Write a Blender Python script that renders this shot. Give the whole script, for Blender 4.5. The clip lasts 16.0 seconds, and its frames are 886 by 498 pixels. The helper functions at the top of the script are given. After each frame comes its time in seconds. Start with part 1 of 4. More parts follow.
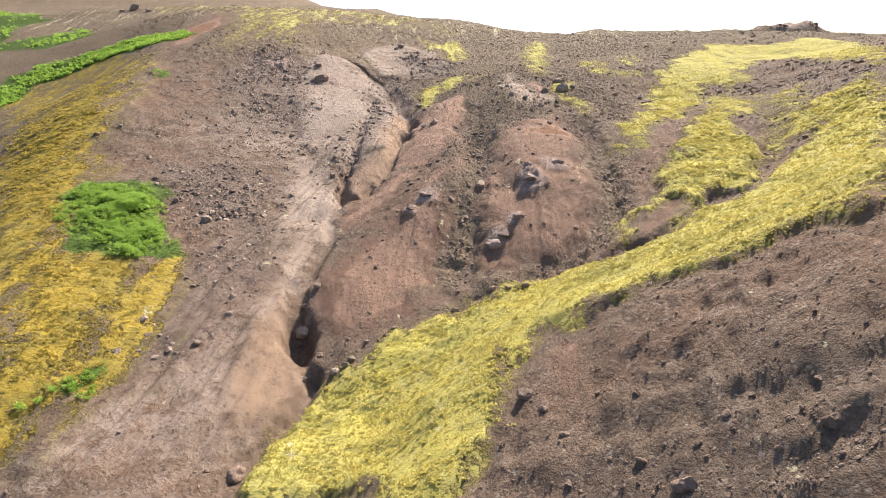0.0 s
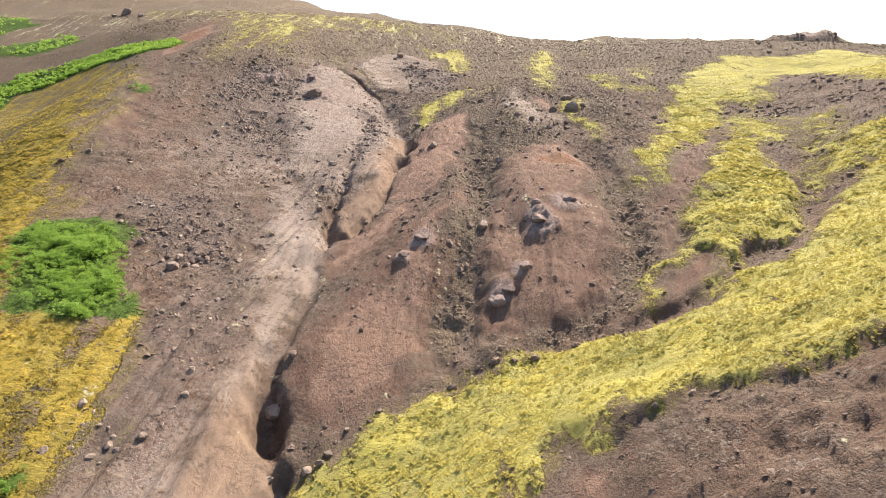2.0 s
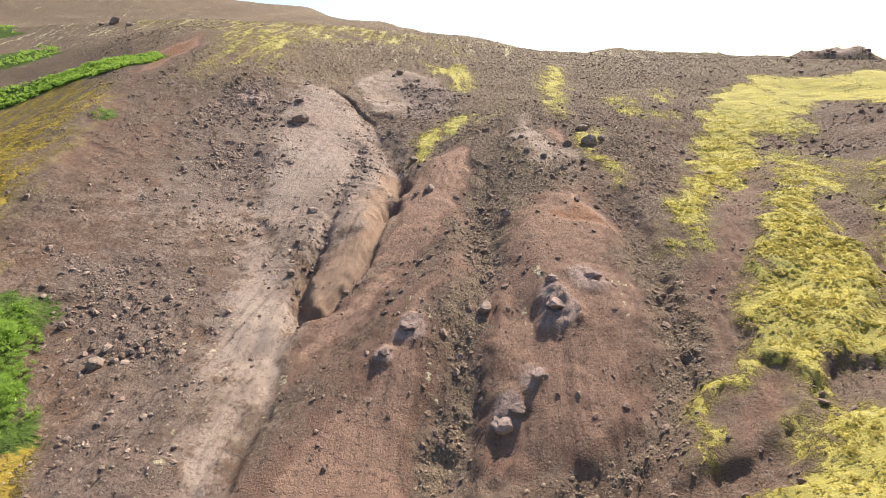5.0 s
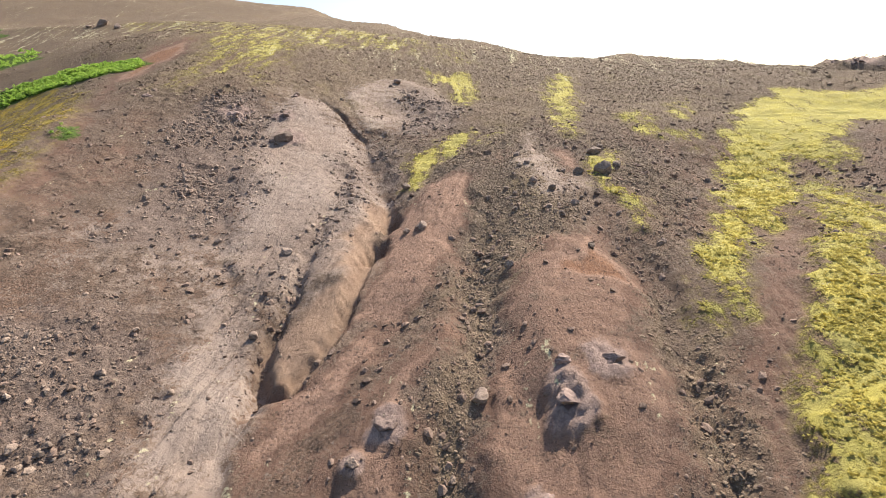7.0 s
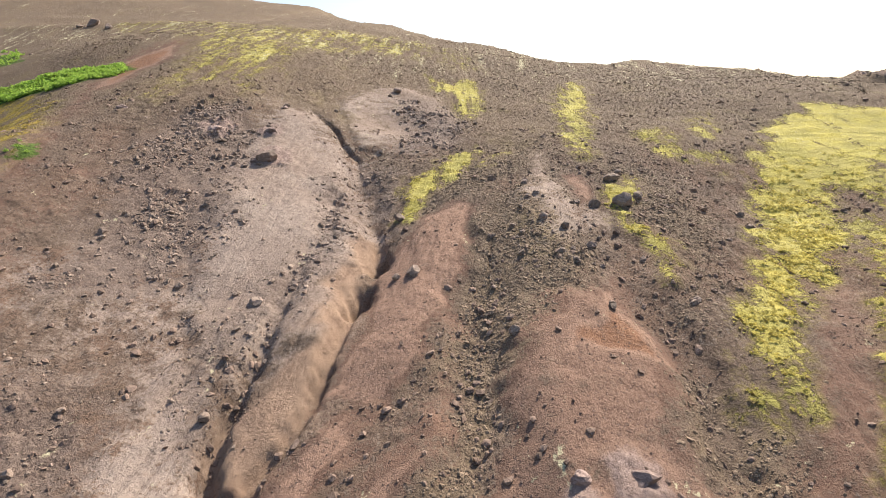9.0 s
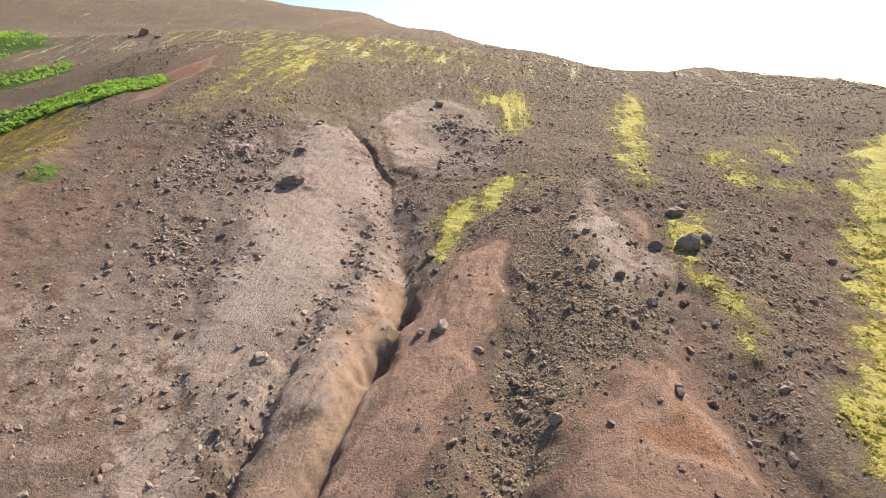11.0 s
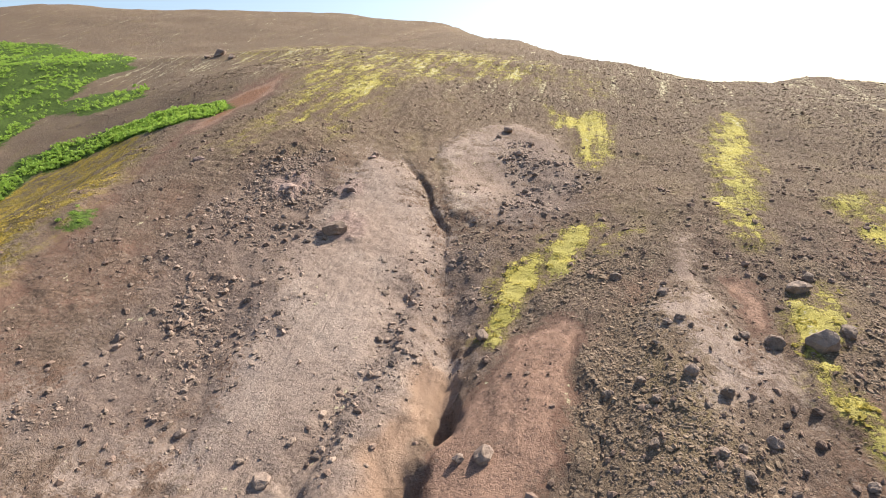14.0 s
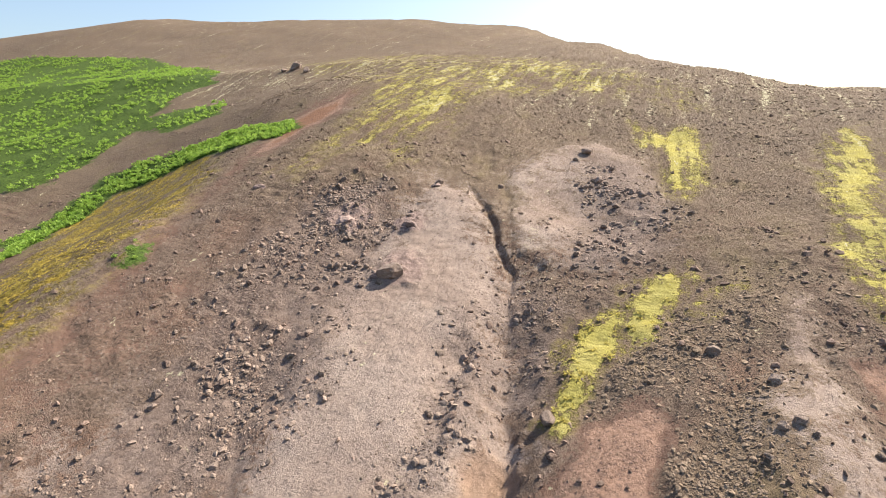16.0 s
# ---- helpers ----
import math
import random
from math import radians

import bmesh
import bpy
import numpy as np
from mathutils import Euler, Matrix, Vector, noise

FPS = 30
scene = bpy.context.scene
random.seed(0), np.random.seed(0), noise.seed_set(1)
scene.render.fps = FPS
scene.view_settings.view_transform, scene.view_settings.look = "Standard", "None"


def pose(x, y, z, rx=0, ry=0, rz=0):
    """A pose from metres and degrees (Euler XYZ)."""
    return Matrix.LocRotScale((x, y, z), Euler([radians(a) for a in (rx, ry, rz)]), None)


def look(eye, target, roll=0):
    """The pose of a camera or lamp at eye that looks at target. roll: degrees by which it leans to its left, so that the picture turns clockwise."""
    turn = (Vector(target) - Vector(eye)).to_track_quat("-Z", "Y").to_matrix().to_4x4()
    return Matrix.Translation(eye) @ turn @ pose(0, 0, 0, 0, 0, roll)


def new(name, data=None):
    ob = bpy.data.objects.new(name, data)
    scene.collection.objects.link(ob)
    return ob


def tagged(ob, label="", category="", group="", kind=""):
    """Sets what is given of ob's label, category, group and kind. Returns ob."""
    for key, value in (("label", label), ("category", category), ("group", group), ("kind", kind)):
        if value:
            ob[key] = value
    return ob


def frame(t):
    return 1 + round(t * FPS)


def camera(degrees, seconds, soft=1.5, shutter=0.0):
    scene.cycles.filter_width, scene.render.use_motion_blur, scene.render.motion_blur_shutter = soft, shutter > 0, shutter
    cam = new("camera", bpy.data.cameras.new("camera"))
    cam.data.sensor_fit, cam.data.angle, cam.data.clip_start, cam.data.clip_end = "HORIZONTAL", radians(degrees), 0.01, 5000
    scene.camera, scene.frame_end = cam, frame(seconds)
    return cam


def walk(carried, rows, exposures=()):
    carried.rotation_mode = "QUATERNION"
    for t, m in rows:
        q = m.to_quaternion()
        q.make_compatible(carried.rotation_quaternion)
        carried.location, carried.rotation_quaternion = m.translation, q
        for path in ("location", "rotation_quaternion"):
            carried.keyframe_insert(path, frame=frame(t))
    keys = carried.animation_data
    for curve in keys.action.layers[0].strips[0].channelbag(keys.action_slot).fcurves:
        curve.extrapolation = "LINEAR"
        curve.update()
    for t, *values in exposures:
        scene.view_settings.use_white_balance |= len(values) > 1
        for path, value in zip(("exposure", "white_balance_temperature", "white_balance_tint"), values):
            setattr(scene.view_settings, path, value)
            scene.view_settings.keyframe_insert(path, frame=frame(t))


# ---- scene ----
cam = camera(77.6, 16.0, soft=1.0)
PATH = [
    (0, (0.141, -0.084, 18.898), (0.126, 1.854, 18.403), -2.7),
    (0.5, (0.251, 0.983, 19.253), (0.234, 2.921, 18.759), -2.6),
    (1, (0.358, 2.037, 19.644), (0.338, 3.975, 19.15), -2.6),
    (1.5, (0.453, 3.031, 20.028), (0.43, 4.969, 19.535), -2.5),
    (2, (0.472, 4.005, 20.431), (0.449, 5.944, 19.939), -2.4),
    (2.5, (0.492, 4.965, 20.807), (0.468, 6.904, 20.317), -2.3),
    (3, (0.568, 5.925, 21.184), (0.541, 7.864, 20.697), -2.2),
    (3.5, (0.665, 6.931, 21.567), (0.633, 8.87, 21.079), -2.2),
    (4, (0.744, 7.98, 21.881), (0.711, 9.921, 21.397), -2.1),
    (4.2, (0.803, 8.409, 21.981), (0.768, 10.35, 21.502), -2.1),
    (6.3, (1.411, 13.528, 23.618), (1.361, 15.468, 23.131), -1.7),
    (6.5, (1.474, 14.013, 23.714), (1.422, 15.953, 23.229), -1.7),
    (7, (1.614, 15.231, 24.071), (1.558, 17.171, 23.587), -1.6),
    (7.5, (1.71, 16.456, 24.443), (1.652, 18.395, 23.956), -1.4),
    (8, (1.844, 17.635, 24.824), (1.782, 19.573, 24.336), -1.3),
    (8.5, (1.96, 18.82, 25.147), (1.894, 20.758, 24.659), -1.2),
    (8.7, (1.989, 19.28, 25.25), (1.921, 21.219, 24.762), -1.1),
    (10.8, (2.382, 23.642, 26.502), (2.159, 25.571, 26.023), -0.5),
    (11, (2.442, 24.052, 26.568), (2.198, 25.979, 26.092), -0.6),
    (11.5, (2.566, 25.098, 26.839), (2.271, 27.019, 26.366), -0.7),
    (12, (2.683, 26.11, 27.135), (2.339, 28.023, 26.665), -0.8),
    (12.5, (2.728, 27.061, 27.511), (2.336, 28.966, 27.045), -0.9),
    (13, (2.743, 27.974, 27.851), (2.299, 29.869, 27.389), -0.9),
    (13.5, (2.72, 28.891, 28.204), (2.234, 30.776, 27.745), -1.0),
    (14, (2.655, 29.84, 28.599), (2.141, 31.718, 28.142), -1.1),
    (14.5, (2.571, 30.792, 29.005), (2.018, 32.659, 28.549), -1.1),
    (15, (2.44, 31.719, 29.443), (1.836, 33.571, 28.989), -1.2),
    (15.5, (2.287, 32.649, 29.869), (1.605, 34.474, 29.417), -1.3),
    (16, (2.143, 33.573, 30.3), (1.376, 35.364, 29.851), -1.5),
]
walk(cam, [(t, look(eye, target, roll)) for t, eye, target, roll in PATH], exposures=[(0, 1.17), (3.5, 1.04), (7, 0.95), (13, 0.94), (16, 1.06)])

# ---- world, sun, exposure ----
SUN_AZ, SUN_EL = 30.0, 43.0
world = bpy.data.worlds.new("sky")
scene.world = world
world.use_nodes = True
sky = world.node_tree.nodes.new("ShaderNodeTexSky")
sky.sky_type, sky.sun_disc = "NISHITA", False
sky.sun_elevation, sky.sun_rotation = radians(SUN_EL), radians(SUN_AZ)
sky.dust_density = 2.0
background = world.node_tree.nodes["Background"]
background.inputs["Strength"].default_value = 0.10
world.node_tree.links.new(sky.outputs[0], background.inputs["Color"])
sun = new("sun", bpy.data.lights.new("sun", "SUN"))
sun.data.energy, sun.data.angle, sun.data.color = 5.0, radians(0.5), (1.0, 0.91, 0.77)
SUN_WAY = Vector((-math.sin(radians(SUN_AZ)) * math.cos(radians(SUN_EL)), -math.cos(radians(SUN_AZ)) * math.cos(radians(SUN_EL)), -math.sin(radians(SUN_EL))))
sun.matrix_world = look((0, 0, 120), Vector((0, 0, 120)) + SUN_WAY)


# ---- materials ----
class Nodes:
    """Short hand for a procedural material."""

    def __init__(self, name, roughness=0.9, specular=0.2):
        self.mat = bpy.data.materials.new(name)
        self.mat.use_nodes = True
        self.tree = self.mat.node_tree
        self.bsdf = self.tree.nodes["Principled BSDF"]
        self.bsdf.inputs["Roughness"].default_value = roughness
        self.bsdf.inputs["Specular IOR Level"].default_value = specular
        self.place = self.add("ShaderNodeTexCoord").outputs["Object"]

    def add(self, kind):
        return self.tree.nodes.new(kind)

    def plug(self, value, socket):
        if isinstance(value, bpy.types.NodeSocket):
            self.tree.links.new(value, socket)
        elif isinstance(value, tuple) and len(value) == 3 and socket.type == "RGBA":
            socket.default_value = (*value, 1)
        else:
            socket.default_value = value

    def attr(self, name):
        node = self.add("ShaderNodeAttribute")
        node.attribute_name = name
        return node.outputs["Fac"]

    def stretch(self, sx, sy, sz):
        node = self.add("ShaderNodeMapping")
        node.inputs["Scale"].default_value = (sx, sy, sz)
        self.plug(self.place, node.inputs["Vector"])
        return node.outputs[0]

    def noise(self, scale, detail=4.0, rough=0.6, place=None):
        node = self.add("ShaderNodeTexNoise")
        node.inputs["Scale"].default_value, node.inputs["Detail"].default_value, node.inputs["Roughness"].default_value = scale, detail, rough
        self.plug(place or self.place, node.inputs["Vector"])
        return node.outputs["Fac"]

    def cells(self, scale, out="Distance", place=None):
        node = self.add("ShaderNodeTexVoronoi")
        node.inputs["Scale"].default_value = scale
        self.plug(place or self.place, node.inputs["Vector"])
        return node.outputs[out]

    def math(self, op, a, b=0.0, c=0.0):
        node = self.add("ShaderNodeMath")
        node.operation = op
        for value, socket in zip((a, b, c), node.inputs):
            self.plug(value, socket)
        return node.outputs[0]

    def ramp(self, value, low, high, to_low=0.0, to_high=1.0):
        node = self.add("ShaderNodeMapRange")
        node.interpolation_type = "SMOOTHSTEP"
        for v, socket in zip((value, low, high, to_low, to_high), node.inputs):
            self.plug(v, socket)
        return node.outputs[0]

    def mix(self, fac, a, b, blend="MIX"):
        node = self.add("ShaderNodeMix")
        node.data_type, node.blend_type = "RGBA", blend
        self.plug(fac, node.inputs[0])
        self.plug(a, node.inputs[6])
        self.plug(b, node.inputs[7])
        return node.outputs[2]

    def finish(self, colour, height=None, distance=0.02, strength=1.0):
        self.plug(colour, self.bsdf.inputs["Base Color"])
        if height is not None:
            bump = self.add("ShaderNodeBump")
            bump.inputs["Distance"].default_value, bump.inputs["Strength"].default_value = distance, strength
            self.plug(height, bump.inputs["Height"])
            self.plug(bump.outputs[0], self.bsdf.inputs["Normal"])
        return self.mat


def hillside_material():
    n = Nodes("hillside", 0.95, 0.1)
    big, mid, fine, grit = n.noise(0.13, 3), n.noise(0.9, 4), n.noise(5, 5, 0.7), n.noise(26, 3, 0.7)
    wobble = n.add("ShaderNodeTexNoise")
    wobble.inputs["Scale"].default_value = 7.0
    n.plug(n.place, wobble.inputs["Vector"])
    bent = n.add("ShaderNodeVectorMath")
    bent.operation = "MULTIPLY_ADD"
    n.plug(wobble.outputs["Color"], bent.inputs[0])
    bent.inputs[1].default_value = (0.22, 0.22, 0.22)
    n.plug(n.place, bent.inputs[2])
    pebble = n.cells(11.0, "Distance", bent.outputs[0])
    stone = n.cells(11.0, "Color", bent.outputs[0])
    tone = n.add("ShaderNodeSeparateColor")
    n.plug(stone, tone.inputs[0])
    # scree
    wide = n.noise(0.33, 4, 0.6, n.stretch(1.3, 0.6, 0.6))
    scree = n.mix(n.ramp(big, 0.38, 0.62), (0.180, 0.115, 0.082), (0.165, 0.120, 0.090))
    scree = n.mix(n.ramp(wide, 0.52, 0.66, 0, 0.8), scree, (0.212, 0.152, 0.116))
    scree = n.mix(n.ramp(wide, 0.48, 0.34, 0, 0.7), scree, (0.130, 0.092, 0.070))
    scree = n.mix(n.ramp(fine, 0.42, 0.7, 0, 0.8), scree, (0.105, 0.074, 0.058))
    scree = n.mix(n.math("MULTIPLY", n.ramp(tone.outputs[0], 0.70, 1.0), n.ramp(mid, 0.38, 0.62)), scree, (0.26, 0.205, 0.17))
    scree = n.mix(n.ramp(tone.outputs[1], 0.75, 1.0, 0, 0.8), scree, (0.085, 0.062, 0.05))
    # brown heathy crust
    heath = n.mix(n.ramp(fine, 0.35, 0.65), (0.215, 0.158, 0.108), (0.135, 0.098, 0.070))
    heath = n.mix(n.ramp(wide, 0.52, 0.72, 0, 0.45), heath, (0.20, 0.155, 0.075))
    # pale clay
    rill = n.noise(1.0, 5, 0.65, n.stretch(2.4, 0.3, 0.3))
    crack = n.noise(1.0, 4, 0.6, n.stretch(7.0, 0.9, 0.9))
    clay = n.mix(n.ramp(big, 0.35, 0.65), (0.322, 0.252, 0.210), (0.288, 0.216, 0.174))
    clay = n.mix(n.ramp(wide, 0.5, 0.68, 0, 0.6), clay, (0.365, 0.292, 0.242))
    clay = n.mix(n.ramp(rill, 0.54, 0.74, 0, 0.4), clay, (0.20, 0.155, 0.132))
    clay = n.mix(n.ramp(crack, 0.56, 0.70, 0, 0.45), clay, (0.17, 0.13, 0.112))
    clay = n.mix(n.ramp(fine, 0.55, 0.78, 0, 0.6), clay, (0.19, 0.15, 0.128))
    clay = n.mix(n.ramp(tone.outputs[0], 0.86, 1.0, 0, 0.6), clay, (0.15, 0.115, 0.1))
    # rust-coloured clay
    rust = n.mix(n.ramp(wide, 0.35, 0.7), (0.182, 0.109, 0.079), (0.164, 0.103, 0.077))
    rust = n.mix(n.ramp(n.attr("rust"), 0.68, 0.80), rust, (0.282, 0.178, 0.131))
    rust = n.mix(n.ramp(n.attr("rust"), 0.84, 1.0, 0, 0.9), rust, (0.24, 0.125, 0.074))
    rust = n.mix(n.ramp(fine, 0.48, 0.75, 0, 0.6), rust, (0.135, 0.086, 0.066))
    rust = n.mix(n.ramp(rill, 0.55, 0.75, 0, 0.18), rust, (0.30, 0.2, 0.145))
    rust = n.mix(n.ramp(tone.outputs[0], 0.80, 1.0, 0, 0.7), rust, (0.11, 0.075, 0.06))
    # sandy fill of the gully
    sand = n.mix(n.ramp(mid, 0.35, 0.65), (0.326, 0.222, 0.157), (0.278, 0.186, 0.133))
    sand = n.mix(n.ramp(fine, 0.5, 0.75, 0, 0.6), sand, (0.21, 0.14, 0.1))
    # moss
    mat_hue = n.noise(0.8, 4, 0.65)
    clump = n.noise(1.0, 6, 0.75, n.stretch(2.6, 5.5, 5.5))
    moss = n.mix(n.ramp(mat_hue, 0.35, 0.65), (0.425, 0.36, 0.088), (0.37, 0.32, 0.105))
    moss = n.mix(n.ramp(n.noise(0.42, 4, 0.6), 0.46, 0.64, 0, 0.75), moss, (0.29, 0.262, 0.08))
    # shade in the gaps between moss clumps, put into the colour
    moss = n.mix(n.ramp(clump, 0.5, 0.7, 0, 0.5), moss, (0.24, 0.205, 0.07))
    moss = n.mix(n.ramp(big, 0.52, 0.7, 0, 0.35), moss, (0.34, 0.31, 0.10))
    gold = n.mix(n.ramp(mat_hue, 0.4, 0.62), (0.37, 0.262, 0.046), (0.28, 0.215, 0.05))
    # shaded streaks between golden clumps, painted in along the same gaps
    gold = n.mix(n.ramp(clump, 0.43, 0.66, 0, 0.85), gold, (0.17, 0.122, 0.034))
    moss = n.mix(n.attr("gold"), moss, gold)
    green = n.mix(n.ramp(clump, 0.4, 0.65), (0.10, 0.155, 0.03), (0.04, 0.06, 0.016))

    def cover(name, spread, sharp):
        """The share of a cover, its edge broken up by grain."""
        grain = n.math("ADD", n.math("MULTIPLY", n.math("SUBTRACT", mid, 0.5), spread), n.math("MULTIPLY", n.math("SUBTRACT", fine, 0.5), spread))
        return n.ramp(n.math("ADD", n.attr(name), grain), 0.5 - sharp, 0.5 + sharp)

    colour = n.mix(cover("heath", 1.2, 0.3), scree, heath)
    colour = n.mix(cover("clay", 1.5, 0.22), colour, clay)
    colour = n.mix(cover("rust", 1.5, 0.22), colour, rust)
    colour = n.mix(cover("sand", 0.8, 0.4), colour, sand)
    colour = n.mix(n.math("MULTIPLY", cover("rubble", 1.4, 0.35), 0.8), colour, n.mix(n.ramp(fine, 0.38, 0.62), (0.235, 0.175, 0.145), (0.125, 0.092, 0.076)))
    streak = n.noise(1.0, 4, 0.65, n.stretch(0.85, 0.11, 0.11))
    rocky = n.mix(n.ramp(fine, 0.35, 0.65), (0.33, 0.243, 0.208), (0.225, 0.16, 0.138))
    colour = n.mix(cover("rock", 0.8, 0.3), colour, rocky)
    mossy_grain = n.math("ADD", n.math("MULTIPLY", n.math("SUBTRACT", streak, 0.5), 2.2), n.math("MULTIPLY", n.math("SUBTRACT", fine, 0.5), 1.5))
    held = n.ramp(n.attr("moss"), 0.05, 0.4)
    growth = n.math("ADD", n.attr("moss"), n.math("MULTIPLY", held, n.math("ADD", mossy_grain, n.math("MULTIPLY", n.math("SUBTRACT", mid, 0.5), 1.3))))
    mossy = n.ramp(growth, 0.42, 0.66)
    colour = n.mix(n.ramp(growth, 0.12, 0.5, 0, 0.75), colour, n.mix(n.ramp(clump, 0.35, 0.65), (0.27, 0.215, 0.085), (0.15, 0.115, 0.055)))
    colour = n.mix(mossy, colour, moss)
    speck = n.ramp(n.math("ADD", n.attr("lichen"), n.math("ADD", mossy_grain, n.math("MULTIPLY", n.math("SUBTRACT", n.noise(2.2, 3), 0.5), 1.6))), 0.55, 0.75)
    colour = n.mix(speck, colour, (0.46, 0.41, 0.27))
    colour = n.mix(cover("green", 1.2, 0.15), colour, green)
    loose = n.ramp(tone.outputs[2], 0.35, 0.9)
    rough_ground = n.math("ADD", n.math("ADD", n.math("MULTIPLY", fine, 1.2), n.math("MULTIPLY", grit, 0.42)), n.math("MULTIPLY", n.math("MULTIPLY", pebble, loose), -0.35))
    soft_ground = n.math("ADD", n.math("MULTIPLY", grit, 0.28), n.math("ADD", n.math("MULTIPLY", fine, 0.7), n.math("ADD", n.math("MULTIPLY", n.math("MULTIPLY", pebble, loose), -0.35), n.math("MULTIPLY", n.ramp(crack, 0.5, 0.7), -0.07))))
    smooth = n.math("MAXIMUM", cover("sand", 0.8, 0.4), n.math("MAXIMUM", cover("clay", 1.5, 0.22), cover("rust", 1.5, 0.22)))
    height = n.add("ShaderNodeMix")
    for v, k in ((smooth, 0), (rough_ground, 2), (soft_ground, 3)):
        n.plug(v, height.inputs[k])
    shaggy = n.add("ShaderNodeMix")
    for v, k in ((mossy, 0), (height.outputs[0], 2), (n.math("ADD", n.math("MULTIPLY", clump, -0.9), n.math("MULTIPLY", grit, 0.3)), 3)):
        n.plug(v, shaggy.inputs[k])
    return n.finish(colour, shaggy.outputs[0], 0.11)


def rock_material(name, light, dark, speck):
    n = Nodes(name, 0.9, 0.2)
    chance = n.add("ShaderNodeObjectInfo").outputs["Random"]
    island = n.add("ShaderNodeNewGeometry").outputs["Random Per Island"]
    fine, grit = n.noise(4, 5, 0.7), n.noise(18, 4, 0.7)
    colour = n.mix(n.ramp(fine, 0.3, 0.7), light, dark)
    colour = n.mix(n.ramp(grit, 0.58, 0.75, 0, 0.6), colour, speck)
    tint = n.math("ADD", 0.72, n.math("MULTIPLY", n.math("FRACT", n.math("ADD", chance, island)), 0.56))
    grey = n.add("ShaderNodeCombineColor")
    for k in range(3):
        n.plug(tint, grey.inputs[k])
    return n.finish(n.mix(1.0, colour, grey.outputs[0], "MULTIPLY"), n.math("ADD", fine, n.math("MULTIPLY", grit, 0.4)), 0.06)


def plant_material(name, light, dark, rough=0.7):
    n = Nodes(name, rough, 0.25)
    island = n.add("ShaderNodeNewGeometry").outputs["Random Per Island"]
    patch = n.noise(0.6, 3)
    colour = n.mix(n.ramp(n.math("ADD", n.math("MULTIPLY", island, 0.6), n.math("MULTIPLY", patch, 0.4)), 0.2, 0.8), light, dark)
    return n.finish(colour)


HILLSIDE = hillside_material()
LAVA = rock_material("dark_lava_rock", (0.29, 0.222, 0.18), (0.19, 0.142, 0.115), (0.38, 0.31, 0.26))
PALE = rock_material("pale_weathered_rock", (0.32, 0.243, 0.195), (0.215, 0.158, 0.126), (0.41, 0.335, 0.28))
LEDGE = rock_material("pinkish_bedded_rock", (0.31, 0.228, 0.196), (0.22, 0.157, 0.136), (0.37, 0.29, 0.25))
SCREE = rock_material("scree_stone", (0.25, 0.175, 0.135), (0.175, 0.12, 0.094), (0.29, 0.225, 0.18))
CRUST = rock_material("heathy_clod", (0.27, 0.198, 0.138), (0.19, 0.137, 0.097), (0.30, 0.228, 0.165))
RUBBLE = rock_material("grey_rubble", (0.32, 0.242, 0.192), (0.20, 0.147, 0.114), (0.42, 0.34, 0.275))


def translucent(material, share):
    """Lets light through thin leaves and moss."""
    tree = material.node_tree
    thin, both, bsdf = tree.nodes.new("ShaderNodeBsdfTranslucent"), tree.nodes.new("ShaderNodeMixShader"), tree.nodes["Principled BSDF"]
    both.inputs[0].default_value = share
    tree.links.new(bsdf.inputs["Base Color"].links[0].from_socket, thin.inputs["Color"])
    tree.links.new(bsdf.outputs[0], both.inputs[1])
    tree.links.new(thin.outputs[0], both.inputs[2])
    tree.links.new(both.outputs[0], tree.nodes["Material Output"].inputs["Surface"])
    return material


def moss_material(name, bright, pale, tired, dark):
    n = Nodes(name, 0.95, 0.1)
    island = n.add("ShaderNodeNewGeometry").outputs["Random Per Island"]
    patch, clump, grit = n.noise(0.8, 4, 0.65), n.noise(1.0, 6, 0.75, n.stretch(3.5, 7.0, 7.0)), n.noise(30, 3, 0.7)
    colour = n.mix(n.ramp(n.math("ADD", n.math("MULTIPLY", island, 0.5), n.math("MULTIPLY", patch, 0.5)), 0.25, 0.75), bright, pale)
    colour = n.mix(n.ramp(n.noise(0.42, 4, 0.6), 0.46, 0.64, 0, 0.75), colour, tired)
    # dark is shade between shoots, coloured into the dips of the bump
    colour = n.mix(n.ramp(clump, 0.5, 0.7, 0, 0.5), colour, dark)
    return translucent(n.finish(colour, n.math("ADD", n.math("MULTIPLY", clump, -0.8), n.math("MULTIPLY", grit, 0.3)), 0.07), 0.5)


MOSS = moss_material("yellow_moss", (0.60, 0.51, 0.14), (0.54, 0.465, 0.16), (0.43, 0.378, 0.115), (0.40, 0.335, 0.105))
GOLD = moss_material("golden_moss", (0.52, 0.385, 0.078), (0.42, 0.33, 0.082), (0.33, 0.28, 0.075), (0.29, 0.215, 0.06))
LEAF = translucent(plant_material("green_leaf", (0.38, 0.52, 0.10), (0.23, 0.37, 0.062), 0.55), 0.52)

